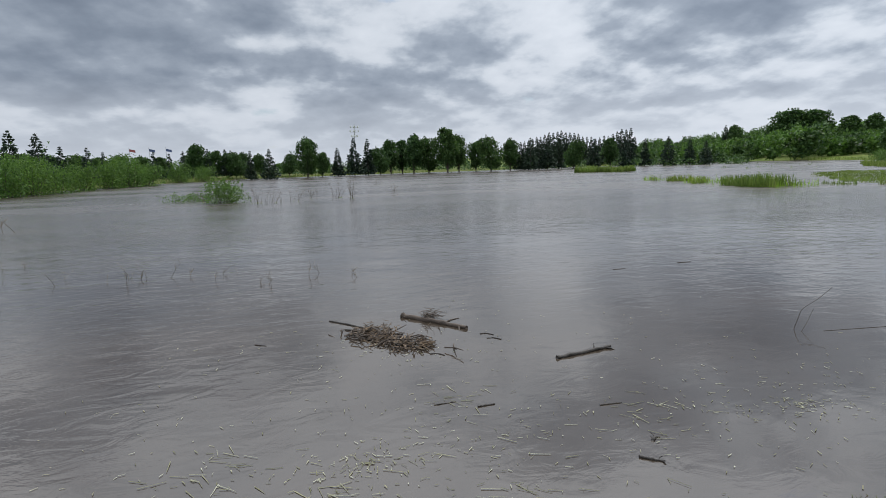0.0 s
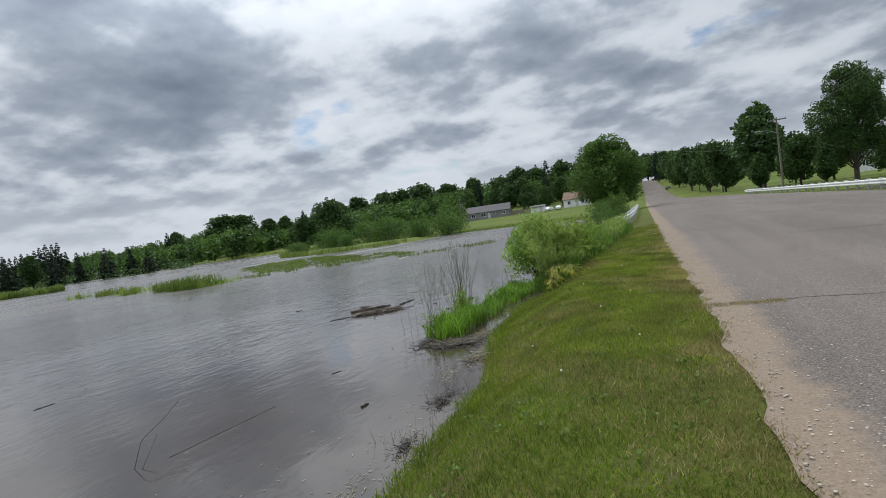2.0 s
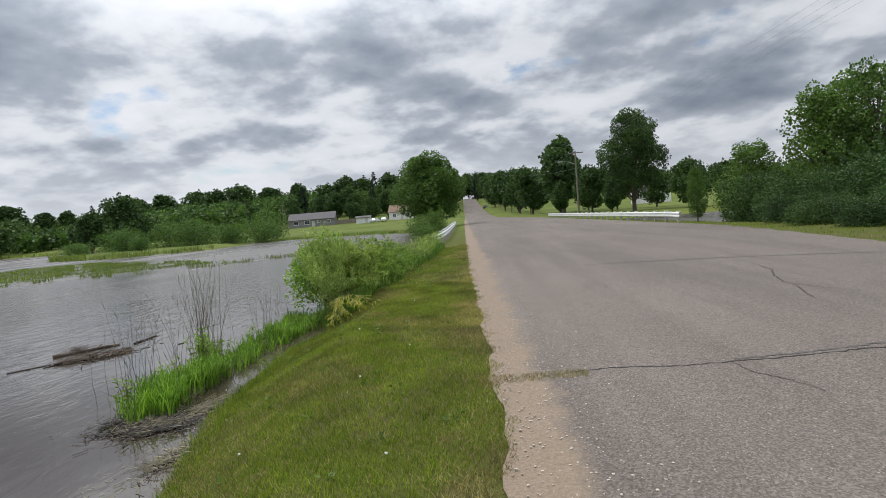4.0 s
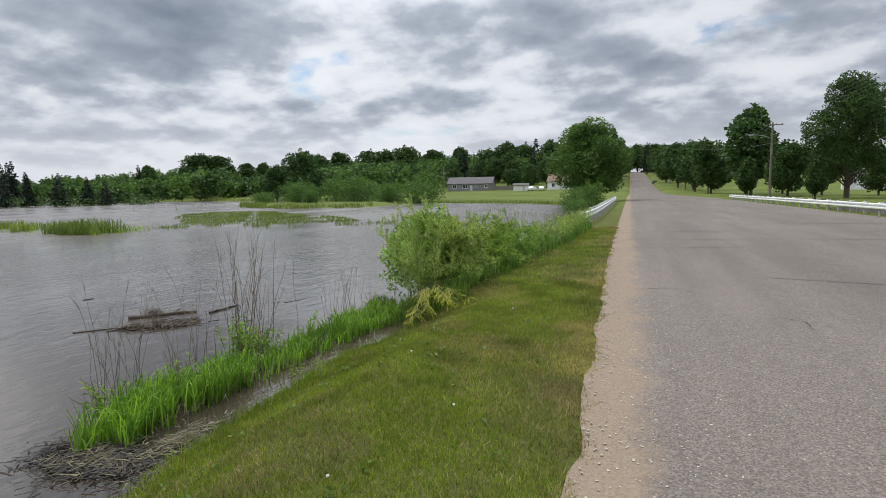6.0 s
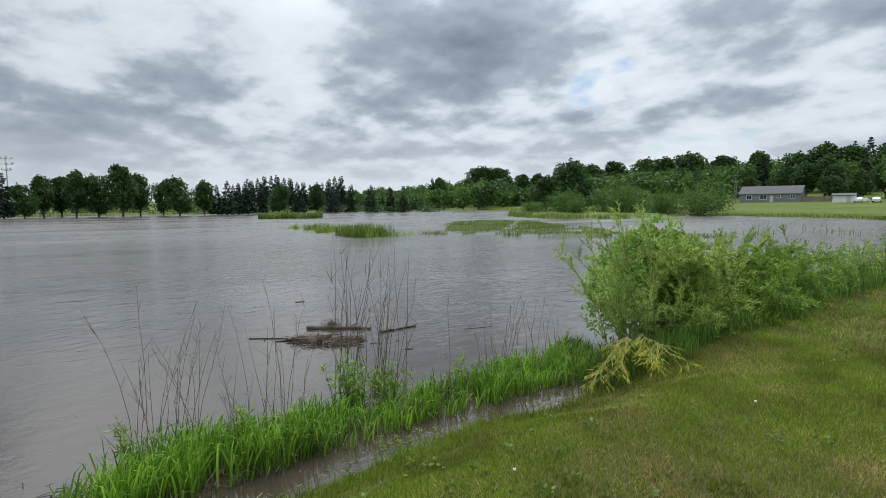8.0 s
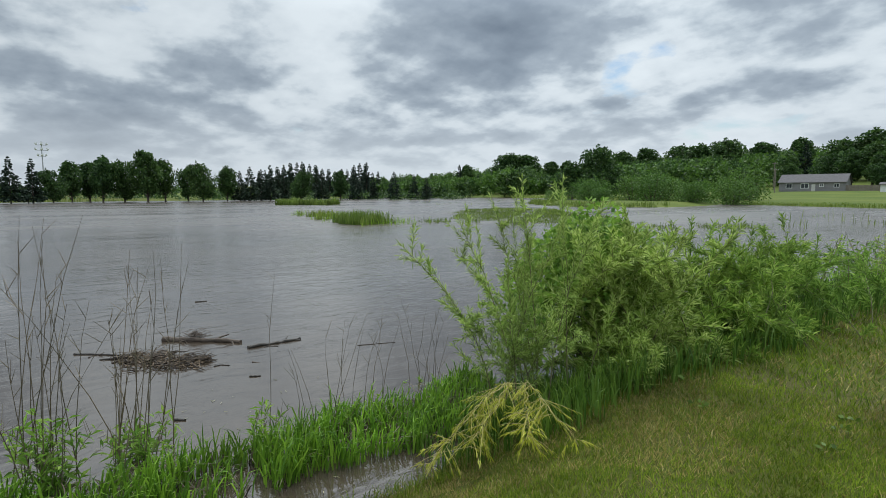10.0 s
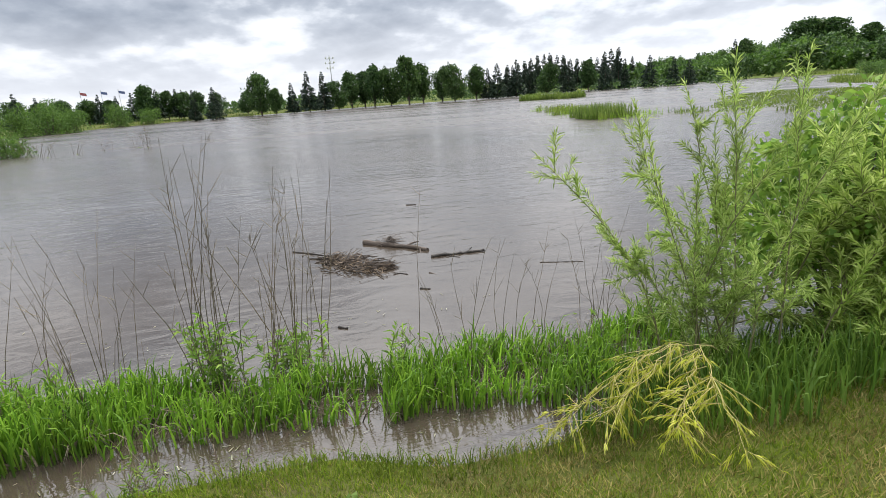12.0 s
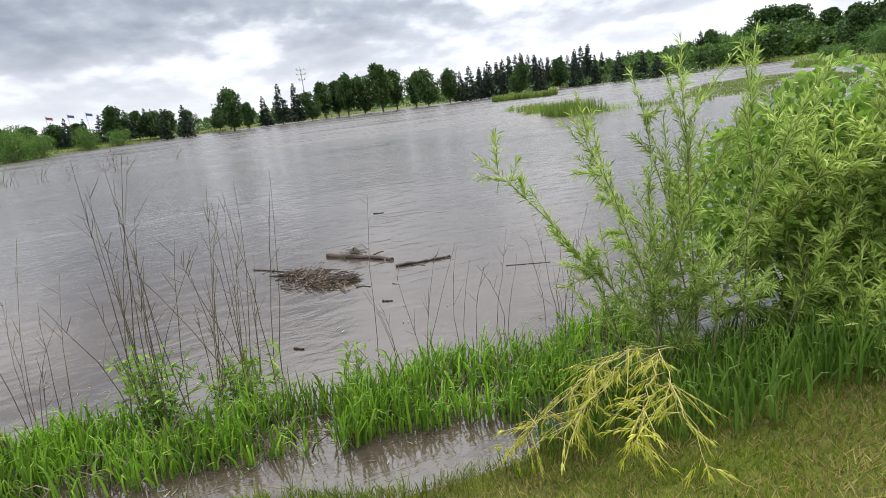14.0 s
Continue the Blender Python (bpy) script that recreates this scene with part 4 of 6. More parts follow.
mast = thing("floodlight_mast", "tall steel mast carrying three tiers of floodlights", "floodlight mast", (-207, 15, on_ground(-207, 15)))
part("mast_pole", Pile().tube([(0, 0, -0.5), (0, 0, 8), (0, 0, 17)], (0.22, 0.17, 0.1), 8).mesh("mast_pole", GREYMETAL, True), mast)
for z, r in ((12.4, 1.0), (14.2, 1.5), (15.8, 1.3)):
    arm = part("lamp_bar", Pile().box((0, 0, z), (0.12, 2 * r, 0.12)).box((0, 0, z), (2 * r, 0.12, 0.12)).mesh("lamp_bar", GREYMETAL), mast)
    for i in range(4):
        a = i * math.pi / 2
        part("floodlight", Pile().tube([(r * math.cos(a), r * math.sin(a), z + 0.05), (r * math.cos(a), r * math.sin(a), z + 0.35), (r * math.cos(a), r * math.sin(a), z + 0.75)], (0.16, 0.34, 0.3), 8).mesh("floodlight", TRIM), arm)

FLAGRED, FLAGBLUE = plain("faded_red_cloth", (0.32, 0.10, 0.10), 0.8, vary=0.15), plain("blue_cloth", (0.10, 0.13, 0.24), 0.8, vary=0.15)
for az, i in ((105.1, 0), (103.5, 1), (102.1, 1)):
    x, y = bearing(az, 150)
    f = thing("flagpole", "thin metal flagpole with a small flag blowing in the wind", "flagpole", (x, y, on_ground(x, y)), group="flagpoles in the park")
    h = 2.07 + 150 * 0.041 - on_ground(x, y)
    part("pole", Pile().tube([(0, 0, -0.3), (0, 0, h)], 0.05, 6).mesh("pole", GREYMETAL), f)
    u, v = np.meshgrid(np.linspace(0, 1.2, 7), np.linspace(0, 0.6, 3), indexing="ij")
    V = np.stack([0.25 * np.sin(u * 4), 0.05 + u, h - 0.95 + v - 0.25 * u], -1).reshape(-1, 3)
    F = [(i2 * 3 + j, i2 * 3 + j + 1, i2 * 3 + j + 4, i2 * 3 + j + 3) for i2 in range(6) for j in range(2)]
    V2 = V + [0.012, 0, 0]
    part("flag", Pile().add(V, F).add(V2, F).mesh("flag", (FLAGRED, FLAGBLUE)[i]), f)

x, y = -179, 181
sign = thing("road_sign", "small white road sign on posts on the embankment", "road sign", (x, y, on_ground(x, y)), 45)
h = 6.6 - on_ground(x, y)
part("panel", Pile().box((0, 0, h), (2.6, 0.06, 1.1)).mesh("panel", TRIM), sign)
for s in (-0.8, 0.8):
    part("post", Pile().box((s, 0.06, h / 2 - 0.2), (0.1, 0.06, h + 0.4)).mesh("post", POLEWOOD), sign)

# ---- the near bank ----
rng = np.random.default_rng(77)


def blades(pile, P, h, w, rng, lean=0.35, parts=2, wind=(0.0, 0.0)):
    """Grass blades at P, each a narrow bent strip that ends in a point."""
    n = len(P)
    a = rng.uniform(0, 2 * np.pi, n)
    h = np.asarray(h) * np.ones(n)
    d = np.stack([np.cos(a), np.sin(a)], 1) * (rng.uniform(0.1, 1, n) * lean)[:, None] + np.asarray(wind)
    b = rng.uniform(0, 2 * np.pi, n)
    s = np.stack([np.cos(b), np.sin(b), 0 * b], 1) * (w * rng.uniform(0.7, 1.3, n) / 2)[:, None]
    up = np.array([0, 0, 1.0])
    if parts == 1:
        tip = P + np.concatenate([d * h[:, None], h[:, None]], 1)
        mid = (P + tip) / 2 + np.array([0, 0, 1]) * h[:, None] * 0.08
        V = np.stack([P - s, P + s, mid + s * 0.75, tip], 1).reshape(-1, 3)
        return pile.add(V, np.arange(4 * n).reshape(n, 4))
    m1 = P + np.concatenate([d * h[:, None] * 0.18, 0.5 * h[:, None]], 1)
    m2 = P + np.concatenate([d * h[:, None] * 0.55, 0.83 * h[:, None]], 1)
    tip = P + np.concatenate([d * h[:, None] * 1.1, (1.0 - 0.25 * np.hypot(d[:, 0], d[:, 1]))[:, None] * h[:, None]], 1)
    V = np.stack([P - s * 0.8, P + s * 0.8, m1 + s, m1 - s, m2 + s * 0.7, m2 - s * 0.7, tip, tip + s * 0.05], 1).reshape(-1, 3)
    i = np.arange(n)[:, None] * 8
    F = np.concatenate([i + [[0, 1, 2, 3]], i + [[3, 2, 4, 5]], i + [[5, 4, 7, 6]]])
    return pile.add(V, F)


def spread(n, x0, x1, y0, y1, rng, keep=None):
    x, y = rng.uniform(x0, x1, n), rng.uniform(y0, y1, n)
    if keep is not None:
        k = keep(x, y)
        x, y = x[k], y[k]
    return np.stack([x, y, ground_z(x, y)], 1)


def shore_x(y):
    return np.interp(y, [-120, 0, 2.0, 4.3, 7.3, 8.1, 8.8, 9.6, 11, 15, 22], [-2.75, -2.78, -2.72, -3.3, -3.36, -3.08, -3.08, -3.45, -3.7, -4.0, -3.1])


def turf(x, y):
    """Where the mown grass grows: thin and broken along the road, full to the water's edge."""
    e = road_left(y) + 0.05 * wavy(y, y * 0, 3.1) + 0.035 * wavy(y, y * 0, 9.7, 3)
    ragged = 0.10 * wavy(x * 3, y * 3, 1.7) + 0.07 * wavy(x * 3, y * 3, 5.1, 1)
    return (x < e + 0.05 + ragged) & (x > shore_x(y) - 0.06 + ragged)


lawnmat = leafy("mown_grass", (0.076, 0.125, 0.010), (0.154, 0.224, 0.018), (0.26, 0.315, 0.040), 0.45, 1.6, 0.62)
drymat = leafy("dry_mown_grass", (0.15, 0.130, 0.040), (0.27, 0.230, 0.078), (0.44, 0.365, 0.155), 0.3, 1.6, 0.6)
for (y0, y1, n, h, w) in ((-4.6, 1, 66000, 0.045, 0.0065), (1, 6, 80000, 0.045, 0.0062), (6, 11, 120000, 0.040, 0.0055), (11, 24, 60000, 0.055, 0.010)):
    P = spread(n, -3.6, 0.25, y0, y1, rng, turf)
    bare = np.clip((P[:, 0] + 0.9) / 0.9, 0, 1) * 0.55
    dry = rng.uniform(size=len(P)) < 0.12 + 0.85 * bare + 0.4 * (wavy(P[:, 0], P[:, 1], 1.3, 4) > 0.1) + 0.2 * (wavy(P[:, 0], P[:, 1], 3.7, 2) > 0.35)
    hh = h * (0.6 + 0.5 * rng.uniform(size=len(P)) + 0.12 * (wavy(P[:, 0] * 2, P[:, 1] * 2, 1.9, 2) > 0.2))
    tagged(new("mown_grass", blades(Pile(), P[~dry], hh[~dry], w, rng, 0.9, 1).mesh("mown_grass", lawnmat)), "short mown green grass on the bank", "grass", kind="stuff")
    tagged(new("dry_grass", blades(Pile(), P[dry], hh[dry] * 0.9, w, rng, 1.2, 1).mesh("dry_grass", drymat)), "dry yellowed grass blades among the green turf", "grass", kind="stuff")
# longer fringe where the mower does not reach
P = spread(26000, -4.0, -2.3, -4.5, 10.5, rng, lambda x, y: np.abs(x - shore_x(y) - 0.12) < 0.14 + 0.05 * wavy(x, y, 4))
tagged(new("grass_fringe", blades(Pile(), P, 0.04 + 0.10 * rng.uniform(size=len(P)) ** 2, 0.006, rng, 0.8, 2).mesh("grass_fringe", lawnmat)), "longer green grass fringe at the water's edge", "grass", kind="stuff")
# grass across the road
P = spread(9000, 10.2, 16, 5, 60, rng, lambda x, y: x > road_right(y) + 0.1)
tagged(new("verge_grass", blades(Pile(), P, 0.05 + 0.06 * rng.uniform(size=len(P)), 0.016, rng, 0.8, 1).mesh("verge_grass", lawnmat)), "rough green grass verge across the road", "grass", kind="stuff")


def reed_bed(x, y):
    lo = np.interp(y, [4.1, 4.6, 6, 7.5, 9.0, 10.2], [-4.25, -4.5, -4.55, -4.18, -4.25, -4.4]) + 0.08 * wavy(x, y * 2, 2.3)
    hi = np.interp(y, [4.1, 5, 6.6, 7.5, 8.6, 10.2], [-3.75, -3.78, -3.72, -3.62, -3.45, -3.25]) + 0.07 * wavy(x, y * 2, 3.1, 2)
    gap = (np.abs(y - 7.68) < 0.07 + 0.03 * wavy(x, y, 9)) & (x > -4.0)
    return (x > lo) & (x < hi) & ~gap & (y > 4.3 + 0.3 * wavy(x * 3, y, 2.7, 5))


P = spread(15000, -4.8, -3.2, 4.1, 10.2, rng, lambda x, y: reed_bed(x, y) & (wavy(x, y, 6.5, 1) + 0.7 * rng.uniform(size=len(x)) > 0.05))
P[:, 2] = -0.06
tall = 0.17 + 0.12 * smooth01((5.9 - P[:, 1]) / 1.4) + 0.13 * rng.uniform(size=len(P)) - 0.03 * (P[:, 1] > 7.4) + 0.10 * wavy(P[:, 0] * 2, P[:, 1] * 2, 1.4)
tagged(new("reed_grass", blades(Pile(), P, (tall + 0.07) * rng.uniform(0.7, 1.12, len(P)), 0.013, rng, 0.55, 2, (0.04, 0.09)).mesh("reed_grass", REED)), "bright green reed grass standing in shallow water", "reed grass", kind="stuff")
P = spread(2600, -4.8, -3.2, 4.1, 10.2, rng, reed_bed)
P[:, 2] = -0.06
tagged(new("reed_litter", blades(Pile(), P, 0.14 + 0.1 * rng.uniform(size=len(P)), 0.01, rng, 1.3, 2).mesh("reed_litter", DRYSTEM)), "dead brown stems at the foot of the reed grass", "reed grass", kind="stuff")


def weed(x, y, h, n, seed, name="weed_clump", leafy_to=0.35, label="clump of tall dry brown stems with green leaves at the foot", fan=0.35, leaf=0.10, thin=0.004):
    """Dry stalks that rise from a leafy foot."""
    r = np.random.default_rng(seed)
    g = thing(name, label, "weed", (x, y, -0.12), group="weeds along the water")
    leaves = Pile()
    for i in range(n):
        stems = Pile()
        k = np.linspace(0, 1, 6)
        a, f = r.uniform(0, 6.283), r.uniform(0.02, 1) * fan
        hh = h * r.uniform(0.6, 1.05)
        b = r.normal(size=2) * (0.02 + 0.26 * fan)
        c = r.normal(size=2) * 0.10
        pts = np.stack([b[0] + math.cos(a) * f * hh * k ** 1.4 + c[0] * k ** 3 + 0.008 * r.normal(size=6), b[1] + (math.sin(a) * f * 1.2 + 0.03) * hh * k ** 1.4 + c[1] * k ** 3 + 0.008 * r.normal(size=6), hh * k], 1)
        stems.tube(pts, thin * (1 - 0.75 * k), 5)
        if r.uniform() < 0.65:
            m = 4
            for _ in range(m):
                t = r.uniform(0.5, 0.98)
                p = np.array([np.interp(t, k, pts[:, j]) for j in range(3)])
                q = np.array([r.normal() * 0.05, r.normal() * 0.05, r.uniform(0.05, 0.16)])
                stems.tube([p, p + q * 0.6, p + q], (thin * 0.5, thin * 0.4, thin * 0.2), 5)
        part("stalk", stems.mesh("stalk", DRYSTEM, True), g)
        m = int(34 * leafy_to)
        t = r.uniform(0.02, leafy_to, m)
        L = np.stack([np.interp(t, k, pts[:, j]) for j in range(3)], 1)
        leaves.leaves(L, r.normal(size=(m, 3)) + [0, 0, 0.9], leaf, leaf * 0.2, r, 0.2)
    part("foliage", leaves.mesh("foliage", BROADLEAF), g)
    return g


weed(-4.48, 6.55, 1.9, 17, 1, leafy_to=0.36, fan=0.26, leaf=0.12, thin=0.0045)
weed(-4.58, 7.1, 1.6, 20, 2, leafy_to=0.24, fan=0.42, leaf=0.12, thin=0.0045)
weed(-4.42, 6.6, 0.62, 14, 3, "willow_herb", 0.95, "bushy dark green weed at the foot of dry stalks", 0.2, 0.085)
weed(-4.5, 7.15, 0.42, 12, 4, "willow_herb", 0.95, "bushy dark green weed at the foot of dry stalks", 0.3, 0.08)
for i, (x, y, h, n) in enumerate(((-4.35, 4.75, 1.35, 7), (-4.5, 5.05, 1.2, 5), (-4.2, 5.3, 1.0, 4), (-4.45, 5.75, 1.45, 5), (-5.06, 5.2, 1.15, 2), (-4.65, 5.83, 1.35, 2), (-4.3, 6.1, 0.95, 3), (-4.15, 8.2, 0.9, 3), (-3.99, 8.43, 1.0, 3), (-4.4, 8.8, 0.95, 3), (-4.54, 9.25, 1.2, 3), (-4.6, 9.7, 0.9, 5), (-4.2, 9.6, 0.8, 4), (-4.7, 8.3, 1.25, 1))):
    weed(x, y, h * 1.12, int(n * 1.4 + 0.5) if y < 6 else n, 20 + i, leafy_to=0.12, fan=0.26, thin=0.0034, label="few thin dry stalks standing in the shallows")
weed(-4.19, 7.88, 0.52, 5, 50, "willow_herb", 0.95, "slim green weed standing in the water", 0.12, 0.09)
weed(-3.99, 8.62, 0.42, 4, 51, "willow_herb", 0.95, "slim green weed standing in the water", 0.14, 0.08)
weed(-4.4, 4.6, 0.6, 9, 52, "willow_herb", 0.9, "slim green weed standing in the water", 0.3, 0.09)
weed(-4.3, 5.5, 0.6, 9, 53, "willow_herb", 0.9, "slim green weed standing in the water", 0.3, 0.09)
weed(-3.26, 6.35, 0.36, 14, 54, "leafy_weed", 1.0, "small bushy green weed at the water's edge", 0.45, 0.045)
weed(-3.62, 7.05, 0.16, 7, 55, "leafy_weed", 1.0, "small bushy green weed at the water's edge", 0.6, 0.035)


WILLOWBARK = plain("willow_bark", (0.13, 0.12, 0.055), 0.8, scale=8, vary=0.3)


def willow_stem(stems, leaves, base, tip, r, bow=0.15, twigs=7, leaf=0.072, wide=0.10, dens=1.0, first=0.22, rad=0.0075):
    k = np.linspace(0, 1, 8)[:, None]
    base, tip = np.asarray(base, float), np.asarray(tip, float)
    side = np.array([tip[0] - base[0], tip[1] - base[1], 0])
    pts = base * (1 - k) + tip * k - side * bow * np.sin(np.pi * k) + np.array([0, 0, 0.12]) * np.sin(np.pi * k) * np.linalg.norm(side)
    pts[1:-1] += r.normal(size=(6, 3)) * 0.012
    stems.tube(pts, rad * (1 - 0.85 * k[:, 0]), 5)
    L = np.linalg.norm(tip - base)

    def dress(p, n):
        q = r.uniform(0, 1, n)
        t = np.linspace(0, 1, len(p))
        P = np.stack([np.interp(q, t, p[:, j]) for j in range(3)], 1)
        d = p[-1] - p[0]
        d = d / (np.linalg.norm(d) + 1e-9)
        D = d * 0.85 + r.normal(size=(n, 3)) * 0.45 + [0, 0, 0.1]
        leaves.leaves(P, D, leaf, leaf * wide, r, 0.15)

    dress(pts[3:], int(62 * L * dens))
    for _ in range(twigs):
        t = r.uniform(first, 0.93)
        p = np.array([np.interp(t, k[:, 0], pts[:, j]) for j in range(3)])
        d = (tip - base) / L * 0.65 + r.normal(size=3) * 0.42 + [0, 0, 0.15]
        ln = L * r.uniform(0.12, 0.30) * (1.15 - 0.6 * t)
        q = np.linspace(0, 1, 4)[:, None]
        tw = p + d * ln * q + np.array([0, 0, -0.05]) * ln * q ** 2
        stems.tube(tw, rad * 0.32 * (1 - 0.7 * q[:, 0]), 4)
        dress(tw, int(150 * ln * dens) + 6)


def willow(label, base, tips, seed, spread_r=0.2, leafmat=None, **kw):
    r = np.random.default_rng(seed)
    g = thing("willow_shrub", label, "shrub", (0, 0, 0), group="willow shrubs on the bank")
    leaves = Pile()
    for t in tips:
        stems = Pile()
        b = (base[0] + r.normal() * spread_r, base[1] + r.normal() * spread_r, base[2] - 0.1)
        willow_stem(stems, leaves, b, t, r, **kw)
        part("stem", stems.mesh("stem", WILLOWBARK, True), g)
    part("foliage", leaves.mesh("foliage", leafmat or WILLOW), g, "narrow pale green leaves")
    return g


# the open willow in front, with its leaning stem over the water
willow("slender willow shrub with narrow pale leaves leaning over water", (-3.2, 9.72, 0.1),
       [(-3.62, 8.82, 1.58), (-3.6, 9.4, 1.75), (-3.5, 9.15, 1.1), (-3.75, 9.9, 1.95), (-3.55, 10.1, 2.1), (-3.45, 10.55, 2.12), (-3.2, 10.3, 1.75), (-3.9, 9.6, 1.45), (-3.4, 9.75, 1.4), (-3.3, 9.5, 0.9), (-3.1, 10.7, 1.9), (-3.6, 10.3, 1.5), (-3.0, 10.0, 1.0)], 61, 0.13, twigs=13, dens=1.5)
rr = np.random.default_rng(62)
tips = [(-3.0 + rr.normal() * 0.45, 10.8 + rr.uniform(-0.6, 0.9), 1.0 + 0.75 * rr.uniform() ** 1.3) for _ in range(28)] + [(-2.35 + rr.normal() * 0.15, 10.6 + rr.uniform(-0.5, 0.9), 0.35 + 0.5 * rr.uniform()) for _ in range(16)]
willow("dense arching willow shrub with narrow green leaves", (-3.05, 10.8, 0.2), tips, 63, 0.32, WILLOW, twigs=13, dens=1.35, leaf=0.085, wide=0.13)
tips = [(-2.75 + rr.normal() * 0.4, 12.4 + rr.uniform(-1.0, 1.2), 0.85 + 0.65 * rr.uniform() ** 1.3) for _ in range(30)] + [(-2.1 + rr.normal() * 0.15, 12.2 + rr.uniform(-1.0, 1.2), 0.3 + 0.5 * rr.uniform()) for _ in range(14)]
willow("dense bushy willow shrub with narrow green leaves", (-2.85, 12.2, 0.25), tips, 64, 0.4, GREENWILLOW, twigs=12, dens=1.3, leaf=0.09, wide=0.14)
tips = [(-2.6 + rr.normal() * 0.45, 14.3 + rr.uniform(-1.2, 1.8), 0.75 + 0.5 * rr.uniform()) for _ in range(28)]
willow("low willow shrub with wispy pale stems", (-2.7, 14.2, 0.3), tips, 65, 0.5, GREENWILLOW, twigs=9, dens=1.1, leaf=0.09, wide=0.14)

# broad-leaved bush behind, heaped with vine leaves
r = np.random.default_rng(66)
g = thing("vine_bush", "rounded bush heaped with broad bright green vine leaves", "bush", (0, 0, 0))
stems, leaves = Pile(), Pile()
for i in range(30):
    a, q = i * 2.4, math.sqrt((i + 0.5) / 30)
    c = np.array([-3.74 + 0.74 * q * math.cos(a), 11.4 + 0.85 * q * math.sin(a), 0.72 + 0.88 * (1 - q ** 2) * r.uniform(0.75, 1.1)])
    stems.tube([(-3.7 + 0.1 * math.cos(a), 11.4 + 0.1 * math.sin(a), 0.0), (c + [-3.7, 11.4, 0.1]) / 2, c], (0.014, 0.010, 0.004), 5)
    clump_leaves(leaves, c, (0.3, 0.3, 0.26), 240, 0.072, r, 0.66)
    clump_leaves(leaves, c * [1, 1, 0.5], (0.3, 0.3, 0.28), 80, 0.072, r, 0.66)
part("branchwork", stems.mesh("branchwork", BARK, True), g)
part("foliage", leaves.mesh("foliage", BROADLEAF), g)

# the broken, yellowing branch that hangs to the ground
r = np.random.default_rng(67)
g = thing("broken_branch", "broken willow branch with yellowing leaves drooping to the ground", "branch", (0, 0, 0))
stems, leaves = Pile(), Pile()
arcs = [[(-3.1, 9.75, 0.38), (-2.98, 9.35, 0.56), (-2.95, 9.05, 0.50), (-2.92, 8.75, 0.30), (-2.9, 8.48, 0.10)], [(-3.1, 9.75, 0.38), (-2.85, 9.4, 0.58), (-2.6, 9.28, 0.57), (-2.4, 9.2, 0.50), (-2.12, 9.1, 0.47)],
        [(-2.95, 9.3, 0.56), (-2.95, 9.05, 0.46), (-2.97, 8.8, 0.30), (-2.98, 8.6, 0.14)], [(-2.8, 9.35, 0.56), (-2.6, 9.15, 0.50), (-2.45, 9.0, 0.42)], [(-2.9, 9.3, 0.56), (-2.82, 9.0, 0.42), (-2.78, 8.8, 0.28)]]
for arc in arcs:
    arc = np.array(arc, float)
    t = np.linspace(0, 1, len(arc))
    k = np.linspace(0, 1, 12)
    pts = np.stack([np.interp(k, t, arc[:, j]) for j in range(3)], 1)
    stems.tube(pts + r.normal(size=(12, 3)) * 0.012, 0.0026 * (1 - 0.7 * k), 5)
    for _ in range(26):
        q = r.uniform(0.15, 1)
        p = np.array([np.interp(q, k, pts[:, j]) for j in range(3)])
        d = np.array([r.normal() * 0.10, r.normal() * 0.10 - 0.04, -r.uniform(0.02, 0.16)])
        d[2] = max(d[2], on_ground(p[0], p[1]) + 0.03 - p[2])
        tw = np.array([p, p + d * [0.6, 0.6, 0.4], p + d])
        stems.tube(tw, (0.0018, 0.0014, 0.001), 4)
        m = 13
        w = r.uniform(0, 1, m)[:, None]
        leaves.leaves(tw[0] * (1 - w) + tw[2] * w, d / 0.08 + r.normal(size=(m, 3)) * 0.42, 0.055, 0.0065, r, 0.3)
part("branchwork", stems.mesh("branchwork", plain("yellow_stem", (0.44, 0.37, 0.14), 0.7, scale=20), True), g, "pale bare stem")
part("foliage", leaves.mesh("foliage", YELLOWLEAF), g)

# rank grass and weeds between lawn and shrubs, up to the bridge
P = spread(17000, -4.2, -1.3, 8.8, 25, rng, lambda x, y: (x < np.interp(y, [8.8, 9.6, 11, 14, 18, 25], [-2.95, -2.4, -2.1, -1.95, -1.5, -1.2]) + 0.12 * wavy(x, y, 2.5)) & (x > -4.2 + 0.05 * y))
h = 0.12 + 0.24 * rng.uniform(size=len(P)) ** 1.5 + 0.08 * smooth01((P[:, 1] - 12) / 5) * rng.uniform(size=len(P))
tagged(new("rank_grass", blades(Pile(), P, h, 0.013, rng, 0.55, 2).mesh("rank_grass", RANK)), "tall unmown green grass below the shrubs", "grass", kind="stuff")
P = spread(5200, -3.9, -2.2, 9.3, 13.5, rng, lambda x, y: (np.abs(x + 3.0 - 0.03 * (y - 11)) < 0.5 + 0.2 * wavy(x, y, 2.2)))
tagged(new("rank_grass", blades(Pile(), P, 0.14 + 0.26 * rng.uniform(size=len(P)), 0.009, rng, 0.6, 2).mesh("rank_grass", RANK)), "long grass growing up through the willow shrubs", "grass", kind="stuff")
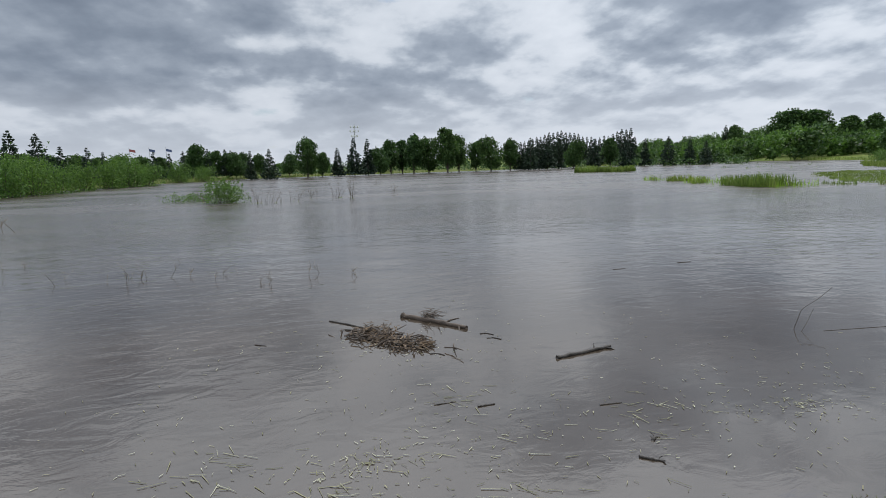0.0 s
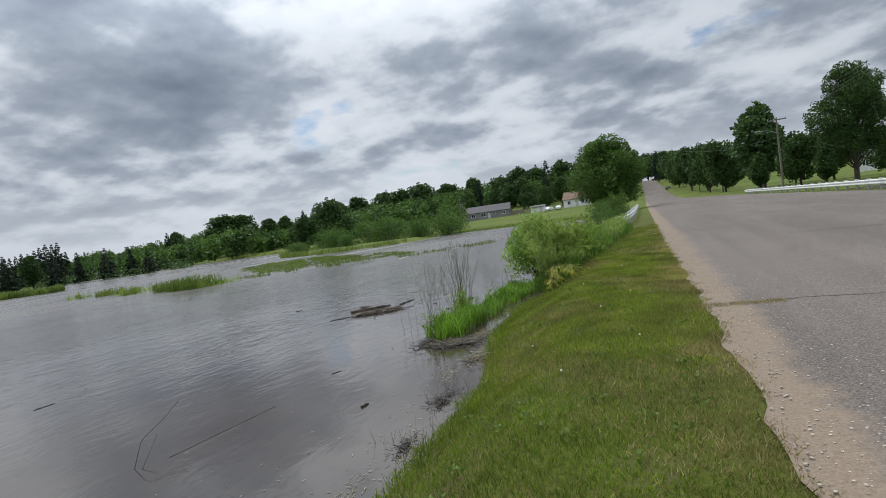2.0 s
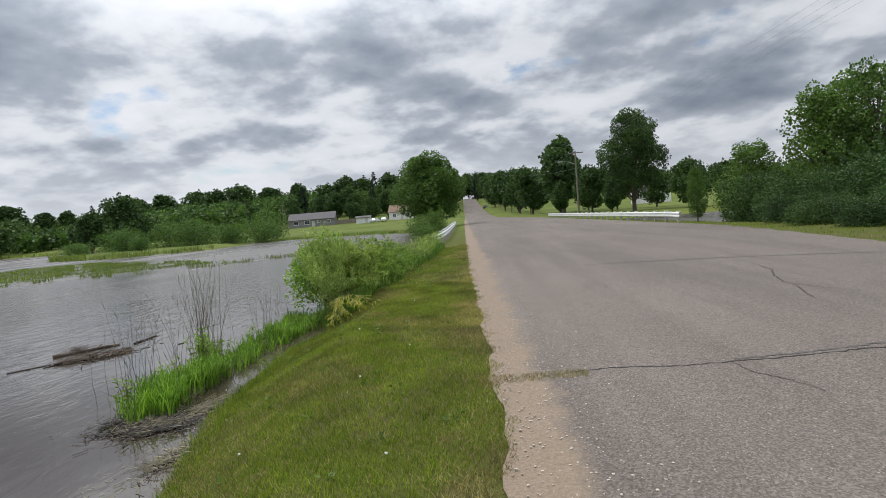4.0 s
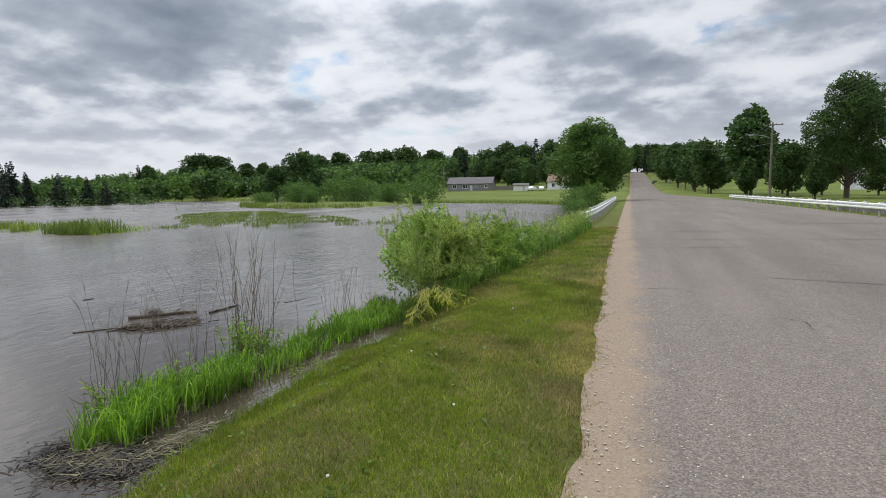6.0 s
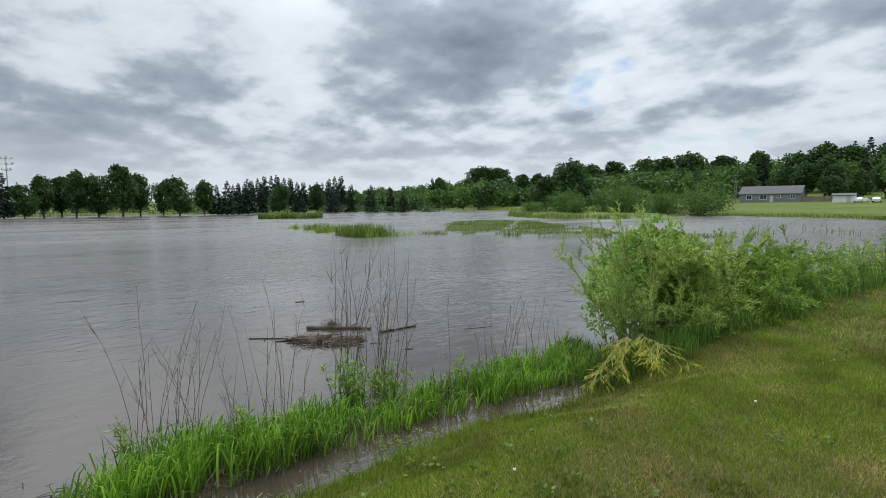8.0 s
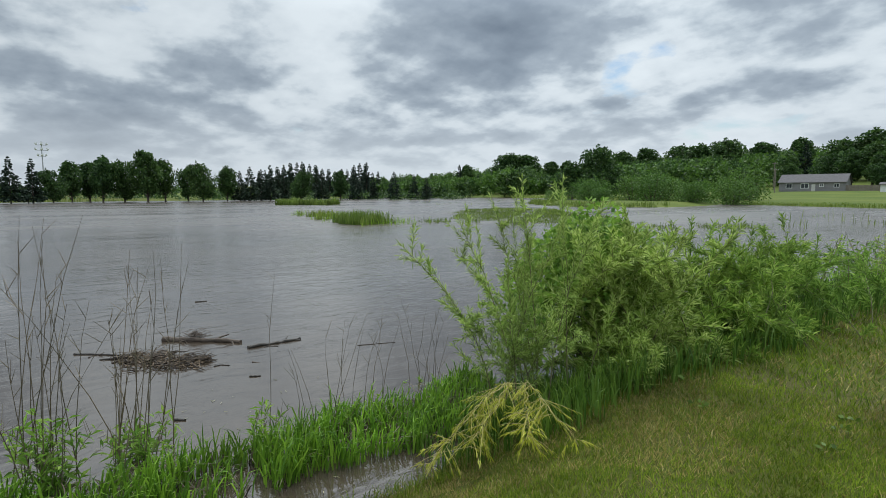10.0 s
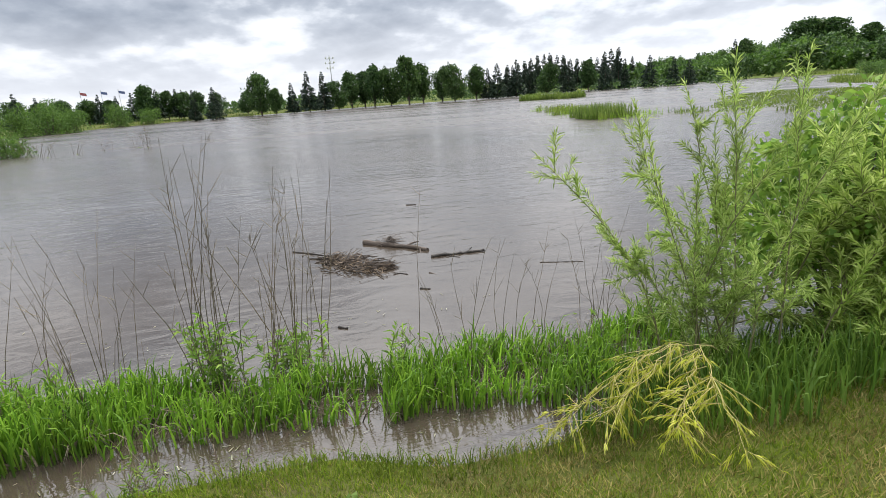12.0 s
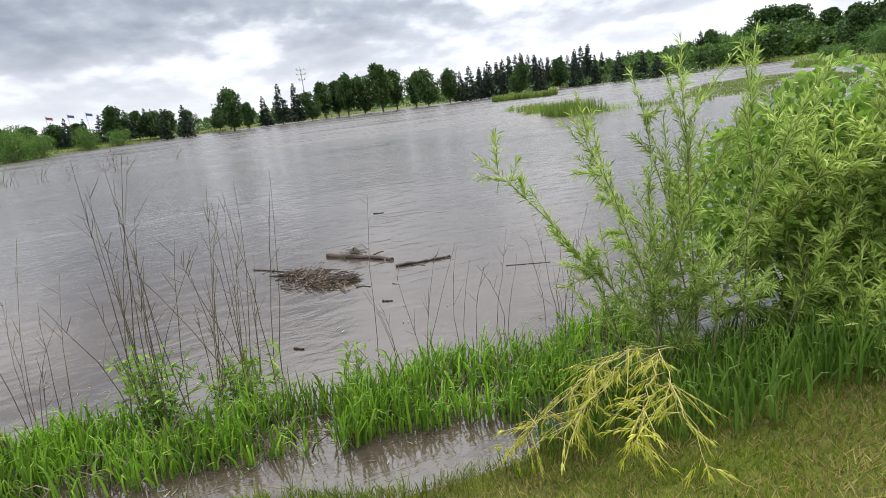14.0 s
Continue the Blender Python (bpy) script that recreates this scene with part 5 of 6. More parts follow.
for i in range(34):
    y = 14.8 + i * 0.42
    x = np.interp(y, [14, 18, 25, 29], [-2.8, -2.2, -2.1, -2.2]) + 0.45 * math.sin(i * 2.3)
    r = np.random.default_rng(300 + i)
    g = thing("tall_weed", "tall green roadside weed with pale seed heads", "weed", (x, y, on_ground(x, y) - 0.05), group="weeds beside the bridge")
    stems, leaves = Pile(), Pile()
    for _ in range(9):
        hh = r.uniform(0.5, 0.95)
        a, f = r.uniform(0, 6.28), r.uniform(0.05, 0.35)
        k = np.linspace(0, 1, 4)
        pts = np.stack([0.1 * math.cos(a) + f * hh * math.cos(a) * k ** 1.5, 0.1 * math.sin(a) + f * hh * math.sin(a) * k ** 1.5, hh * k], 1)
        stems.tube(pts, 0.006 * (1 - 0.6 * k), 4)
        t = r.uniform(0.1, 0.98, 34)
        L = np.stack([np.interp(t, k, pts[:, j]) for j in range(3)], 1)
        leaves.leaves(L, r.normal(size=(34, 3)) + [0, 0, 0.5], 0.10, 0.022, r, 0.2)
    part("stalkwork", stems.mesh("stalkwork", STRAW), g, "pale seeding stalks")
    part("foliage", leaves.mesh("foliage", (WILLOW, BROADLEAF)[i % 2]), g)

# white clover and dandelion heads, broad-leaved weeds in the turf
petal = Pile().tube([(0, 0, 0), (0, 0, 0.004), (0, 0, 0.012), (0, 0, 0.018)], (0.005, 0.010, 0.011, 0.004), 8).mesh("flower_head", plain("clover_petals", (0.72, 0.72, 0.64), 0.8, scale=40, vary=0.2), True)
stalk = Pile().tube([(0, 0, -0.06), (0.004, 0, -0.03), (0, 0, 0.0)], 0.002, 5).mesh("stalk", lawnmat)
for x, y in ((-1.42, 3.69), (-1.55, 0.73), (-1.05, 4.9), (-2.2, 2.6), (-0.9, 1.9), (-1.9, 6.1), (-1.3, 8.3)):
    f = thing("clover_flower", "small round white clover flower in the turf", "flower", (x, y, on_ground(x, y) + 0.055), group="clover flowers in the turf")
    part("flower_head", petal, f)
    part("stalk", stalk, f)
clover = Pile()
for i in range(200):
    x, y = rng.uniform(-2.9, -0.35), rng.uniform(-4.4, 11)
    if wavy(np.array(x), np.array(y), 1.1, 6) < 0.05 and rng.uniform() < 0.75:
        continue
    m = 9
    a = rng.uniform(0, 6.28, m)
    z = on_ground(x, y)
    clover.leaves(np.stack([x + 0.03 * np.cos(a), y + 0.03 * np.sin(a), z + rng.uniform(0.015, 0.04, m)], 1), np.stack([np.cos(a), np.sin(a), rng.uniform(0.1, 0.5, m)], 1), 0.04, 0.03, rng)
tagged(new("lawn_weeds", clover.mesh("lawn_weeds", leafy("lawn_weed_leaves", (0.075, 0.125, 0.018), (0.12, 0.185, 0.028), (0.18, 0.25, 0.045), 0.35, 2))), "small broad-leaved weeds in the mown turf", "weeds", kind="stuff")

# ---- drift on the water ----


def straws(pile, n, cx, cy, rx, ry, z, rng, length=0.18, w=0.006, flat=0.25, turn=None):
    a = rng.uniform(0, 6.283, n) if turn is None else turn + rng.normal(size=n) * 0.5
    q = np.abs(rng.normal(size=n)) * 0.62
    b = rng.uniform(0, 6.283, n)
    P = np.stack([cx + rx * q * np.cos(b), cy + ry * q * np.sin(b), z * rng.uniform(0.0, 1, n) + 0.004], 1)
    D = np.stack([np.cos(a), np.sin(a), rng.normal(size=n) * flat * 0.3], 1)
    L = length * rng.uniform(0.3, 1.6, n)
    s = np.stack([-np.sin(a), np.cos(a), 0 * a], 1) * (w * rng.uniform(0.5, 1.4, n))[:, None]
    E = P + D * L[:, None]
    up = np.array([0, 0, w * 0.6])
    V = np.stack([P - s, P + s, E + s * 0.6, E - s * 0.6, P + up, E + up], 1).reshape(-1, 3)
    i = np.arange(n)[:, None] * 6
    return pile.add(V, np.concatenate([i + [[0, 3, 5, 4]], i + [[1, 4, 5, 2]], i + [[0, 1, 2, 3]]]))


def drift_log(pts, rad, name, label, mat=None, seed=0, knots=True):
    r = np.random.default_rng(seed)
    g = thing(name, label, "driftwood")
    pts = np.array(pts, float)
    pts[:, 2] = np.where(pts[:, 2] < 0.07, np.minimum(pts[:, 2], rad * 0.35), pts[:, 2])
    k = np.linspace(0, 1, len(pts))
    t = np.linspace(0, 1, 14)
    p = np.stack([np.interp(t, k, pts[:, j]) for j in range(3)], 1) + r.normal(size=(14, 3)) * rad * 0.15
    part("stem", Pile().tube(p, rad * (1 - 0.35 * t) * r.uniform(0.85, 1.15, 14), 6).mesh("stem", mat or DRIFTWOOD, True), g)
    if knots:
        for q in (0.7, 0.9):
            b = np.array([np.interp(q, t, p[:, j]) for j in range(3)])
            d = p[-1] - p[0]
            d = d / np.linalg.norm(d)
            side = np.array([-d[1], d[0], 0.25]) * (1 if q < 0.8 else -1)
            e = b + (d * 0.6 + side * 0.8) * rad * 5
            part("twig", Pile().tube([b, (b + e) / 2 + [0, 0, 0.01], e], (rad * 0.4, rad * 0.3, rad * 0.15), 6).mesh("twig", mat or DRIFTWOOD, True), g)
    return g


WETSTRAW = leafy("wet_straw", (0.026, 0.016, 0.010), (0.065, 0.040, 0.024), (0.17, 0.110, 0.064), 0.0, 3.0)


def raft(cx, cy, turn, seed):
    """A mat of drift sticks and straw, with a log and a few long twigs on it."""
    r = np.random.default_rng(seed)
    ca, sa = math.cos(turn), math.sin(turn)

    def to(u, v, z=0.0):
        return (cx + u * ca - v * sa, cy + u * sa + v * ca, z)

    g = thing("drift_mat", "floating mat of tangled dark sticks and dead reeds", "driftwood")
    straw = Pile()
    for u, v, rx, n in ((-0.38, 0.08, 0.2, 120), (-0.05, -0.05, 0.22, 130), (0.3, -0.12, 0.22, 140), (0.5, -0.02, 0.14, 80), (-0.15, 0.2, 0.3, 30)):
        x, y, _ = to(u, v)
        straws(straw, n * 2, x, y, rx * 1.1, rx * 0.75, 0.035, r, 0.075, 0.009, 0.9, turn if r.uniform() < 0.6 else None)
    for _ in range(48):
        u, v, a = r.normal() * 0.36, r.normal() * 0.13, turn + r.normal() * 0.7
        x, y, _ = to(u, v)
        ln = r.uniform(0.10, 0.34)
        p = np.array([x, y, r.uniform(0.0, 0.04)])
        e = p + [ln * math.cos(a), ln * math.sin(a), r.uniform(-0.02, 0.05)]
        twig = Pile().tube([p, (p + e) / 2 + r.normal(size=3) * 0.015, e], (0.009, 0.008, 0.004), 5)
        part("twig", twig.mesh("twig", DRIFTWOOD, True), g)
    part("straw", straw.mesh("straw", WETSTRAW), g, "wet brown straw")["kind"] = "stuff"
    drift_log([to(-0.35, 0.86, 0.03), to(0.1, 0.82, 0.05), to(0.72, 0.74, 0.05)], 0.042, "drift_log", "dark wet log floating beside the drift mat", seed=seed + 1)
    drift_log([to(-1.15, 0.28, 0.015), to(-0.8, 0.25, 0.03), to(-0.55, 0.22, 0.015)], 0.014, "drift_stick", "thin dark stick floating on the water", WETBARK, seed + 2, False)
    drift_log([to(-0.7, 0.05, 0.015), to(-0.2, 0.14, 0.04), to(0.1, 0.2, 0.03)], 0.013, "drift_stick", "thin dark stick floating on the water", WETBARK, seed + 3, False)
    b = thing("drift_tuft", "loose tuft of dead reeds caught on a log", "driftwood")
    x, y, _ = to(0.0, 0.93)
    part("straw", straws(Pile(), 120, x, y, 0.22, 0.14, 0.09, r, 0.12, 0.006, 0.9, turn).mesh("straw", DRIFTWOOD), b)["kind"] = "stuff"
    for u, v in ((0.95, 0.62), (1.1, 0.5), (0.75, -0.25)):
        drift_log([to(u, v, 0.01), to(u + 0.06, v + 0.05, 0.03), to(u + 0.17, v + 0.03, 0.01)], 0.008, "drift_stick", "short dark twig floating on the water", WETBARK, seed + int(u * 50), False)


raft(-6.9, -5.05, radians(46), 400)
raft(-7.15, 7.75, radians(53), 500)
drift_log([(-5.62, -3.44, 0.03), (-5.67, -3.1, 0.05), (-5.74, -2.72, 0.04)], 0.026, "drift_branch", "dark forked branch floating on the water", WETBARK, 601)
drift_log([(-6.98, 8.75, 0.03), (-6.97, 9.1, 0.05), (-6.95, 9.45, 0.04)], 0.026, "drift_branch", "dark forked branch floating on the water", WETBARK, 602)

# ---- marsh islands and standing reeds far out ----


def marsh(n, ring, h, w, mat, label, name="marsh_grass", clump=0.0, lift=-0.08, seed=0, lean=0.4):
    r = np.random.default_rng(seed)
    a = np.array(ring, float)
    P = np.stack([r.uniform(a[:, 0].min(), a[:, 0].max(), n * 3), r.uniform(a[:, 1].min(), a[:, 1].max(), n * 3)], 1)
    keep = inside_by(P[:, 0], P[:, 1], [tuple(p) for p in ring]) < 0.8 * wavy(P[:, 0], P[:, 1], 0.9, seed)
    if clump:
        keep &= wavy(P[:, 0], P[:, 1], 0.8, seed + 3) + 0.5 * wavy(P[:, 0], P[:, 1], 2.9, seed) > clump
    P = P[keep][:n]
    P = np.concatenate([P, np.full((len(P), 1), lift)], 1)
    hh = h * (0.25 + 0.9 * r.uniform(size=len(P)) ** 1.4) * (1 + 0.35 * wavy(P[:, 0], P[:, 1], 0.55, seed + 1)) + 0.08
    return tagged(new(name, blades(Pile(), P, hh, w * 0.7, r, lean, 2).mesh(name, mat)), label, "marsh grass", kind="stuff")


marsh(5000, [(-84, 39.5), (-79, 46.5), (-82, 50), (-88, 44)], 0.95, 0.12, MARSH, "green grass island standing out of the flood", seed=1)
marsh(2600, [(-47, 26.2), (-36, 24.2), (-28, 22.8), (-28.5, 25.2), (-37, 27), (-46, 28.6)], 0.55, 0.05, MARSH, "straggling green and brown marsh grass in the flood", clump=0.12, seed=2)
marsh(1500, [(-33, 23.3), (-28.6, 22.6), (-28.6, 25.4), (-33, 25.6)], 0.8, 0.05, MARSH, "green tuft of marsh grass in the flood", seed=3)
marsh(1100, [(-49, 26), (-27, 22), (-27, 27), (-48, 30)], 0.5, 0.03, BROWNREED, "thin brown reeds standing in the flood", "brown_reeds", 0.1, seed=4)
marsh(15000, [(-29, 31), (-23, 33.5), (-18.5, 36), (-22, 41), (-30, 47), (-42, 56), (-48, 54), (-46, 47), (-38, 38)], 0.17, 0.05, leafy("bright_marsh", (0.085, 0.145, 0.018), (0.135, 0.205, 0.028), (0.20, 0.255, 0.05), 0.3, 0.2), "bright green marsh meadow rising from the flood", clump=-0.55, seed=5)
marsh(3000, [(-31, 28), (-25, 27.6), (-19.5, 31), (-14, 34.5), (-12, 38.5), (-15, 40), (-20, 34), (-27, 31)], 0.36, 0.04, MARSH, "olive reeds along the marsh edge", "brown_reeds", 0.18, seed=6)
marsh(330, [(-34, 38), (-12, 34), (-4, 44), (-5, 58), (-18, 60), (-34, 66), (-48, 62)], 0.42, 0.03, BROWNREED, "scattered thin reeds standing in open water", "brown_reeds", 0.5, seed=7)
marsh(420, [(-12, 34), (-6, 40), (-6, 50), (-14, 50)], 0.9, 0.04, MARSH, "green reed tufts in open water", clump=0.6, seed=8)
marsh(7000, [(-36, 70), (-47, 65), (-61, 74), (-75, 91), (-68, 93), (-56, 78), (-46, 72), (-37, 76)], 0.75, 0.08, MARSH, "tall green marsh grass below the willows", clump=-0.35, seed=9)
marsh(8000, [(-34, 93), (-28, 90), (-14, 84), (-7, 71), (-4.5, 62), (-4, 72), (-10, 88), (-26, 98), (-38, 102)], 0.4, 0.08, MARSH, "uncut green grass along the flooded field", seed=10, lift=0.05)
marsh(2600, [(-90, 70), (-70, 58), (-62, 66), (-78, 92), (-112, 108), (-140, 118), (-135, 80)], 0.42, 0.10, MARSH, "broken strips of marsh grass in shallow flood water", clump=0.62, seed=11)
marsh(900, [(-140, 40), (-100, 48), (-95, 75), (-140, 90)], 0.3, 0.12, MARSH, "thin strips of grass in shallow flood water", clump=0.85, seed=12)
marsh(5000, [(-150, 154), (-100, 130), (-72, 114), (-54, 108), (-60, 118), (-104, 140), (-150, 166)], 0.9, 0.14, MARSH, "rough grass along the far shore", seed=13, lift=0.05)
marsh(4500, [(-66, -39.5), (-98, -37.5), (-134, -20), (-140, 0), (-145, 30), (-150, 30), (-147, 0), (-140, -22), (-100, -40), (-68, -43)], 0.7, 0.16, MARSH, "grass along the far park shore", seed=14, lift=0.05)
s = shrub("flooded_bush", 70, 1.9, 2.8, MIDLEAF, "small green willow bush standing in the flood", 1900, 0.12, 0.5)
s.matrix_basis = pose(-38.3, -10.8, -0.2)
s = shrub("flooded_bush", 71, 1.0, 3.6, MIDLEAF, "low green bush half under the flood", 700, 0.1, 0.6)
s.matrix_basis = pose(-41.5, -13.6, -0.25)
for i, (x, y, h, n) in enumerate(((-36, -8.6, 1.5, 9), (-35.4, -7.5, 1.3, 8), (-36.5, -6.2, 1.2, 5), (-38, -3.6, 1.5, 8), (-37, -2.6, 1.7, 9), (-39, 0.5, 1.0, 5), (-37.6, -5.2, 0.8, 4), (-39.5, -12.2, 1.2, 8), (-62, 2.6, 0.9, 9), (-24, -17, 0.7, 5))):
    weed(x, y, h, n, 200 + i, "flooded_weed", 0.1, "bare leaning stems standing in the flood", 0.7, 0.12, 0.012)
for i, (x, y, h, n) in enumerate(((-12.54, -10.5, 0.45, 3), (-12.45, -9.2, 0.35, 4), (-12.4, -8.9, 0.5, 5), (-12.0, -7.6, 0.35, 4), (-10.9, -6.6, 0.25, 5), (-11.4, -5.75, 0.32, 3), (-11.3, -4.9, 0.25, 2), (-14.6, -12.5, 0.3, 2), (-12.8, -11.6, 0.3, 2))):
    weed(x, y, h, n, 230 + i, "drowned_weed", 0.06, "thin dead stems poking out of the water", 0.9, 0.05, 0.005)

# a bent dead stalk in the shallows
drift_log([(-5.55, -0.4, -0.05), (-5.62, -0.2, 0.22), (-5.70, 0.15, 0.30), (-5.76, 0.42, 0.40)], 0.0045, "dead_reed", "thin bent dead stalk rising from the water", WETBARK, 610, True)
drift_log([(-5.45, -0.42, -0.05), (-5.50, -0.25, 0.08), (-5.62, -0.02, 0.20)], 0.004, "dead_reed", "thin bent dead stalk rising from the water", WETBARK, 611, False)
drift_log([(-5.40, -0.1, 0.01), (-5.3, 0.6, 0.02), (-5.2, 1.3, 0.01)], 0.004, "drift_stick", "long thin twig lying on the water", WETBARK, 612, False)
for i, (x, y, a, ln, rad) in enumerate(((-3.70, -3.78, 0.9, 0.17, 0.012), (-3.86, -3.55, 2.2, 0.07, 0.012), (-4.5, -3.6, 1.5, 0.2, 0.008), (-4.8, -4.6, 1.6, 0.16, 0.009), (-4.95, -4.95, 1.6, 0.2, 0.006), (-3.95, 1.24, 1.4, 0.12, 0.02), (-5.2, 2.6, 1.2, 0.16, 0.008), (-7.2, -6.6, 1.0, 0.16, 0.008), (-6.2, 9.9, 1.2, 0.5, 0.006), (-5.9, 8.4, 1.0, 0.12, 0.012), (-5.2, 7.5, 0.9, 0.10, 0.014), (-10.5, 9.0, 1.3, 0.2, 0.012), (-9.5, -0.3, 1.5, 0.25, 0.008), (-9.6, 1.2, 1.5, 0.3, 0.008))):
    drift_log([(x, y, 0.005), (x + ln * math.cos(a) * 0.5, y + ln * math.sin(a) * 0.5, 0.016), (x + ln * math.cos(a), y + ln * math.sin(a), 0.006)], rad, "drift_twig", "short dark twig floating on the water", WETBARK, 620 + i, i < 2)
# floating straw, specks and foam
r = np.random.default_rng(90)
bits = Pile()
for cx, cy, rx, ry, n in ((-4.2, -5.6, 1.5, 2.6, 520), (-4.0, -2.0, 1.2, 2.2, 330), (-6.5, -4.8, 2.5, 3.5, 240), (-3.05, -0.6, 0.25, 2.6, 200), (-3.3, 2.4, 0.4, 1.2, 130), (-5.2, 6.8, 0.9, 3.0, 120), (-3.5, 6.5, 0.2, 2.4, 60)):
    straws(bits, n, cx, cy, rx, ry, 0.004, r, 0.035, 0.0030, 0.0)
for cx, cy, n in ((-3.9, -5.9, 46), (-4.4, -6.7, 40), (-3.6, -4.9, 36), (-4.3, -3.4, 24), (-5.0, -4.9, 20)):
    straws(bits, n, cx, cy, 0.5, 0.7, 0.004, r, 0.11, 0.0030, 0.0, 0.9)
tagged(new("floating_straw", bits.mesh("floating_straw", leafy("pale_straw", (0.20, 0.19, 0.10), (0.36, 0.32, 0.2), (0.6, 0.56, 0.44), 0.2, 2))), "pale straw and seed specks floating on the water", "debris", kind="stuff")
# stranded straw at the end of the reed bed
mat = Pile()
straws(mat, 800, -3.85, 4.12, 0.42, 0.26, 0.05, r, 0.10, 0.005, 0.5)
straws(mat, 320, -3.5, 4.55, 0.14, 0.4, 0.04, r, 0.12, 0.004, 0.5, 0.9)
straws(mat, 260, -3.15, 3.2, 0.22, 0.5, 0.03, r, 0.10, 0.005, 0.4)
tagged(new("straw_mat", mat.mesh("straw_mat", leafy("dull_straw", (0.11, 0.09, 0.055), (0.20, 0.165, 0.10), (0.32, 0.27, 0.17), 0.1, 2))), "matted dead reeds stranded on the bank", "debris", kind="stuff")
dark = Pile()
straws(dark, 900, -3.85, 4.08, 0.5, 0.32, 0.045, r, 0.10, 0.008, 0.4)
straws(dark, 120, -4.3, 4.15, 0.18, 0.16, 0.07, r, 0.08, 0.008, 0.8)
straws(dark, 90, -3.02, 1.45, 0.14, 0.28, 0.03, r, 0.08, 0.007, 0.8)
straws(dark, 50, -2.95, 0.25, 0.08, 0.2, 0.03, r, 0.08, 0.006, 0.8)
tagged(new("wet_drift", dark.mesh("wet_drift", WETBARK)), "dark wet drift caught at the water's edge", "debris", kind="stuff")
for i, (x, y, h) in enumerate(((-3.02, 1.3, 0.16), (-3.06, 1.55, 0.18), (-2.98, 1.75, 0.14), (-2.98, 0.2, 0.16), (-2.95, 0.35, 0.1))):
    weed(x, y, h + 0.1, 6, 260 + i, "drowned_weed", 0.25, "small dead weed standing at the water's edge", 0.6, 0.03, 0.003)

# ---- wear on the road ----
CRACK = plain("crack_filler", (0.035, 0.031, 0.028), 0.95, scale=20, vary=0.3)
TARSEAM = plain("old_seal", (0.085, 0.077, 0.07), 0.8, scale=6, vary=0.3)


def crack(pts, width, seed, mat=None, lift=0.004, step=0.05, rough=0.018):
    r = np.random.default_rng(seed)
    p = np.array(pts, float)
    s = np.concatenate([[0], np.cumsum(np.linalg.norm(np.diff(p, axis=0), axis=1))])
    t = np.arange(0, s[-1], step)
    q = np.stack([np.interp(t, s, p[:, j]) for j in range(2)], 1)
    q += np.cumsum(r.normal(size=q.shape), 0) * rough * 0.25 + r.normal(size=q.shape) * rough * 0.5
    d = np.gradient(q, axis=0)
    d /= np.linalg.norm(d, axis=1)[:, None] + 1e-9
    n = np.stack([-d[:, 1], d[:, 0]], 1)
    w = width * (0.35 + r.uniform(size=len(q)) * 0.9) * np.sin(np.linspace(0.12, np.pi - 0.12, len(q))) ** 0.3
    a, b = q + n * w[:, None] / 2, q - n * w[:, None] / 2
    V = np.concatenate([np.concatenate([e, road_top(e[:, 0], e[:, 1])[:, None] + lift], 1) for e in (a, b)])
    k = len(q)
    F = [(i, i + 1, k + i + 1, k + i) for i in range(k - 1)]
    return part("crack", fast("crack", V, F, mat or CRACK), road)


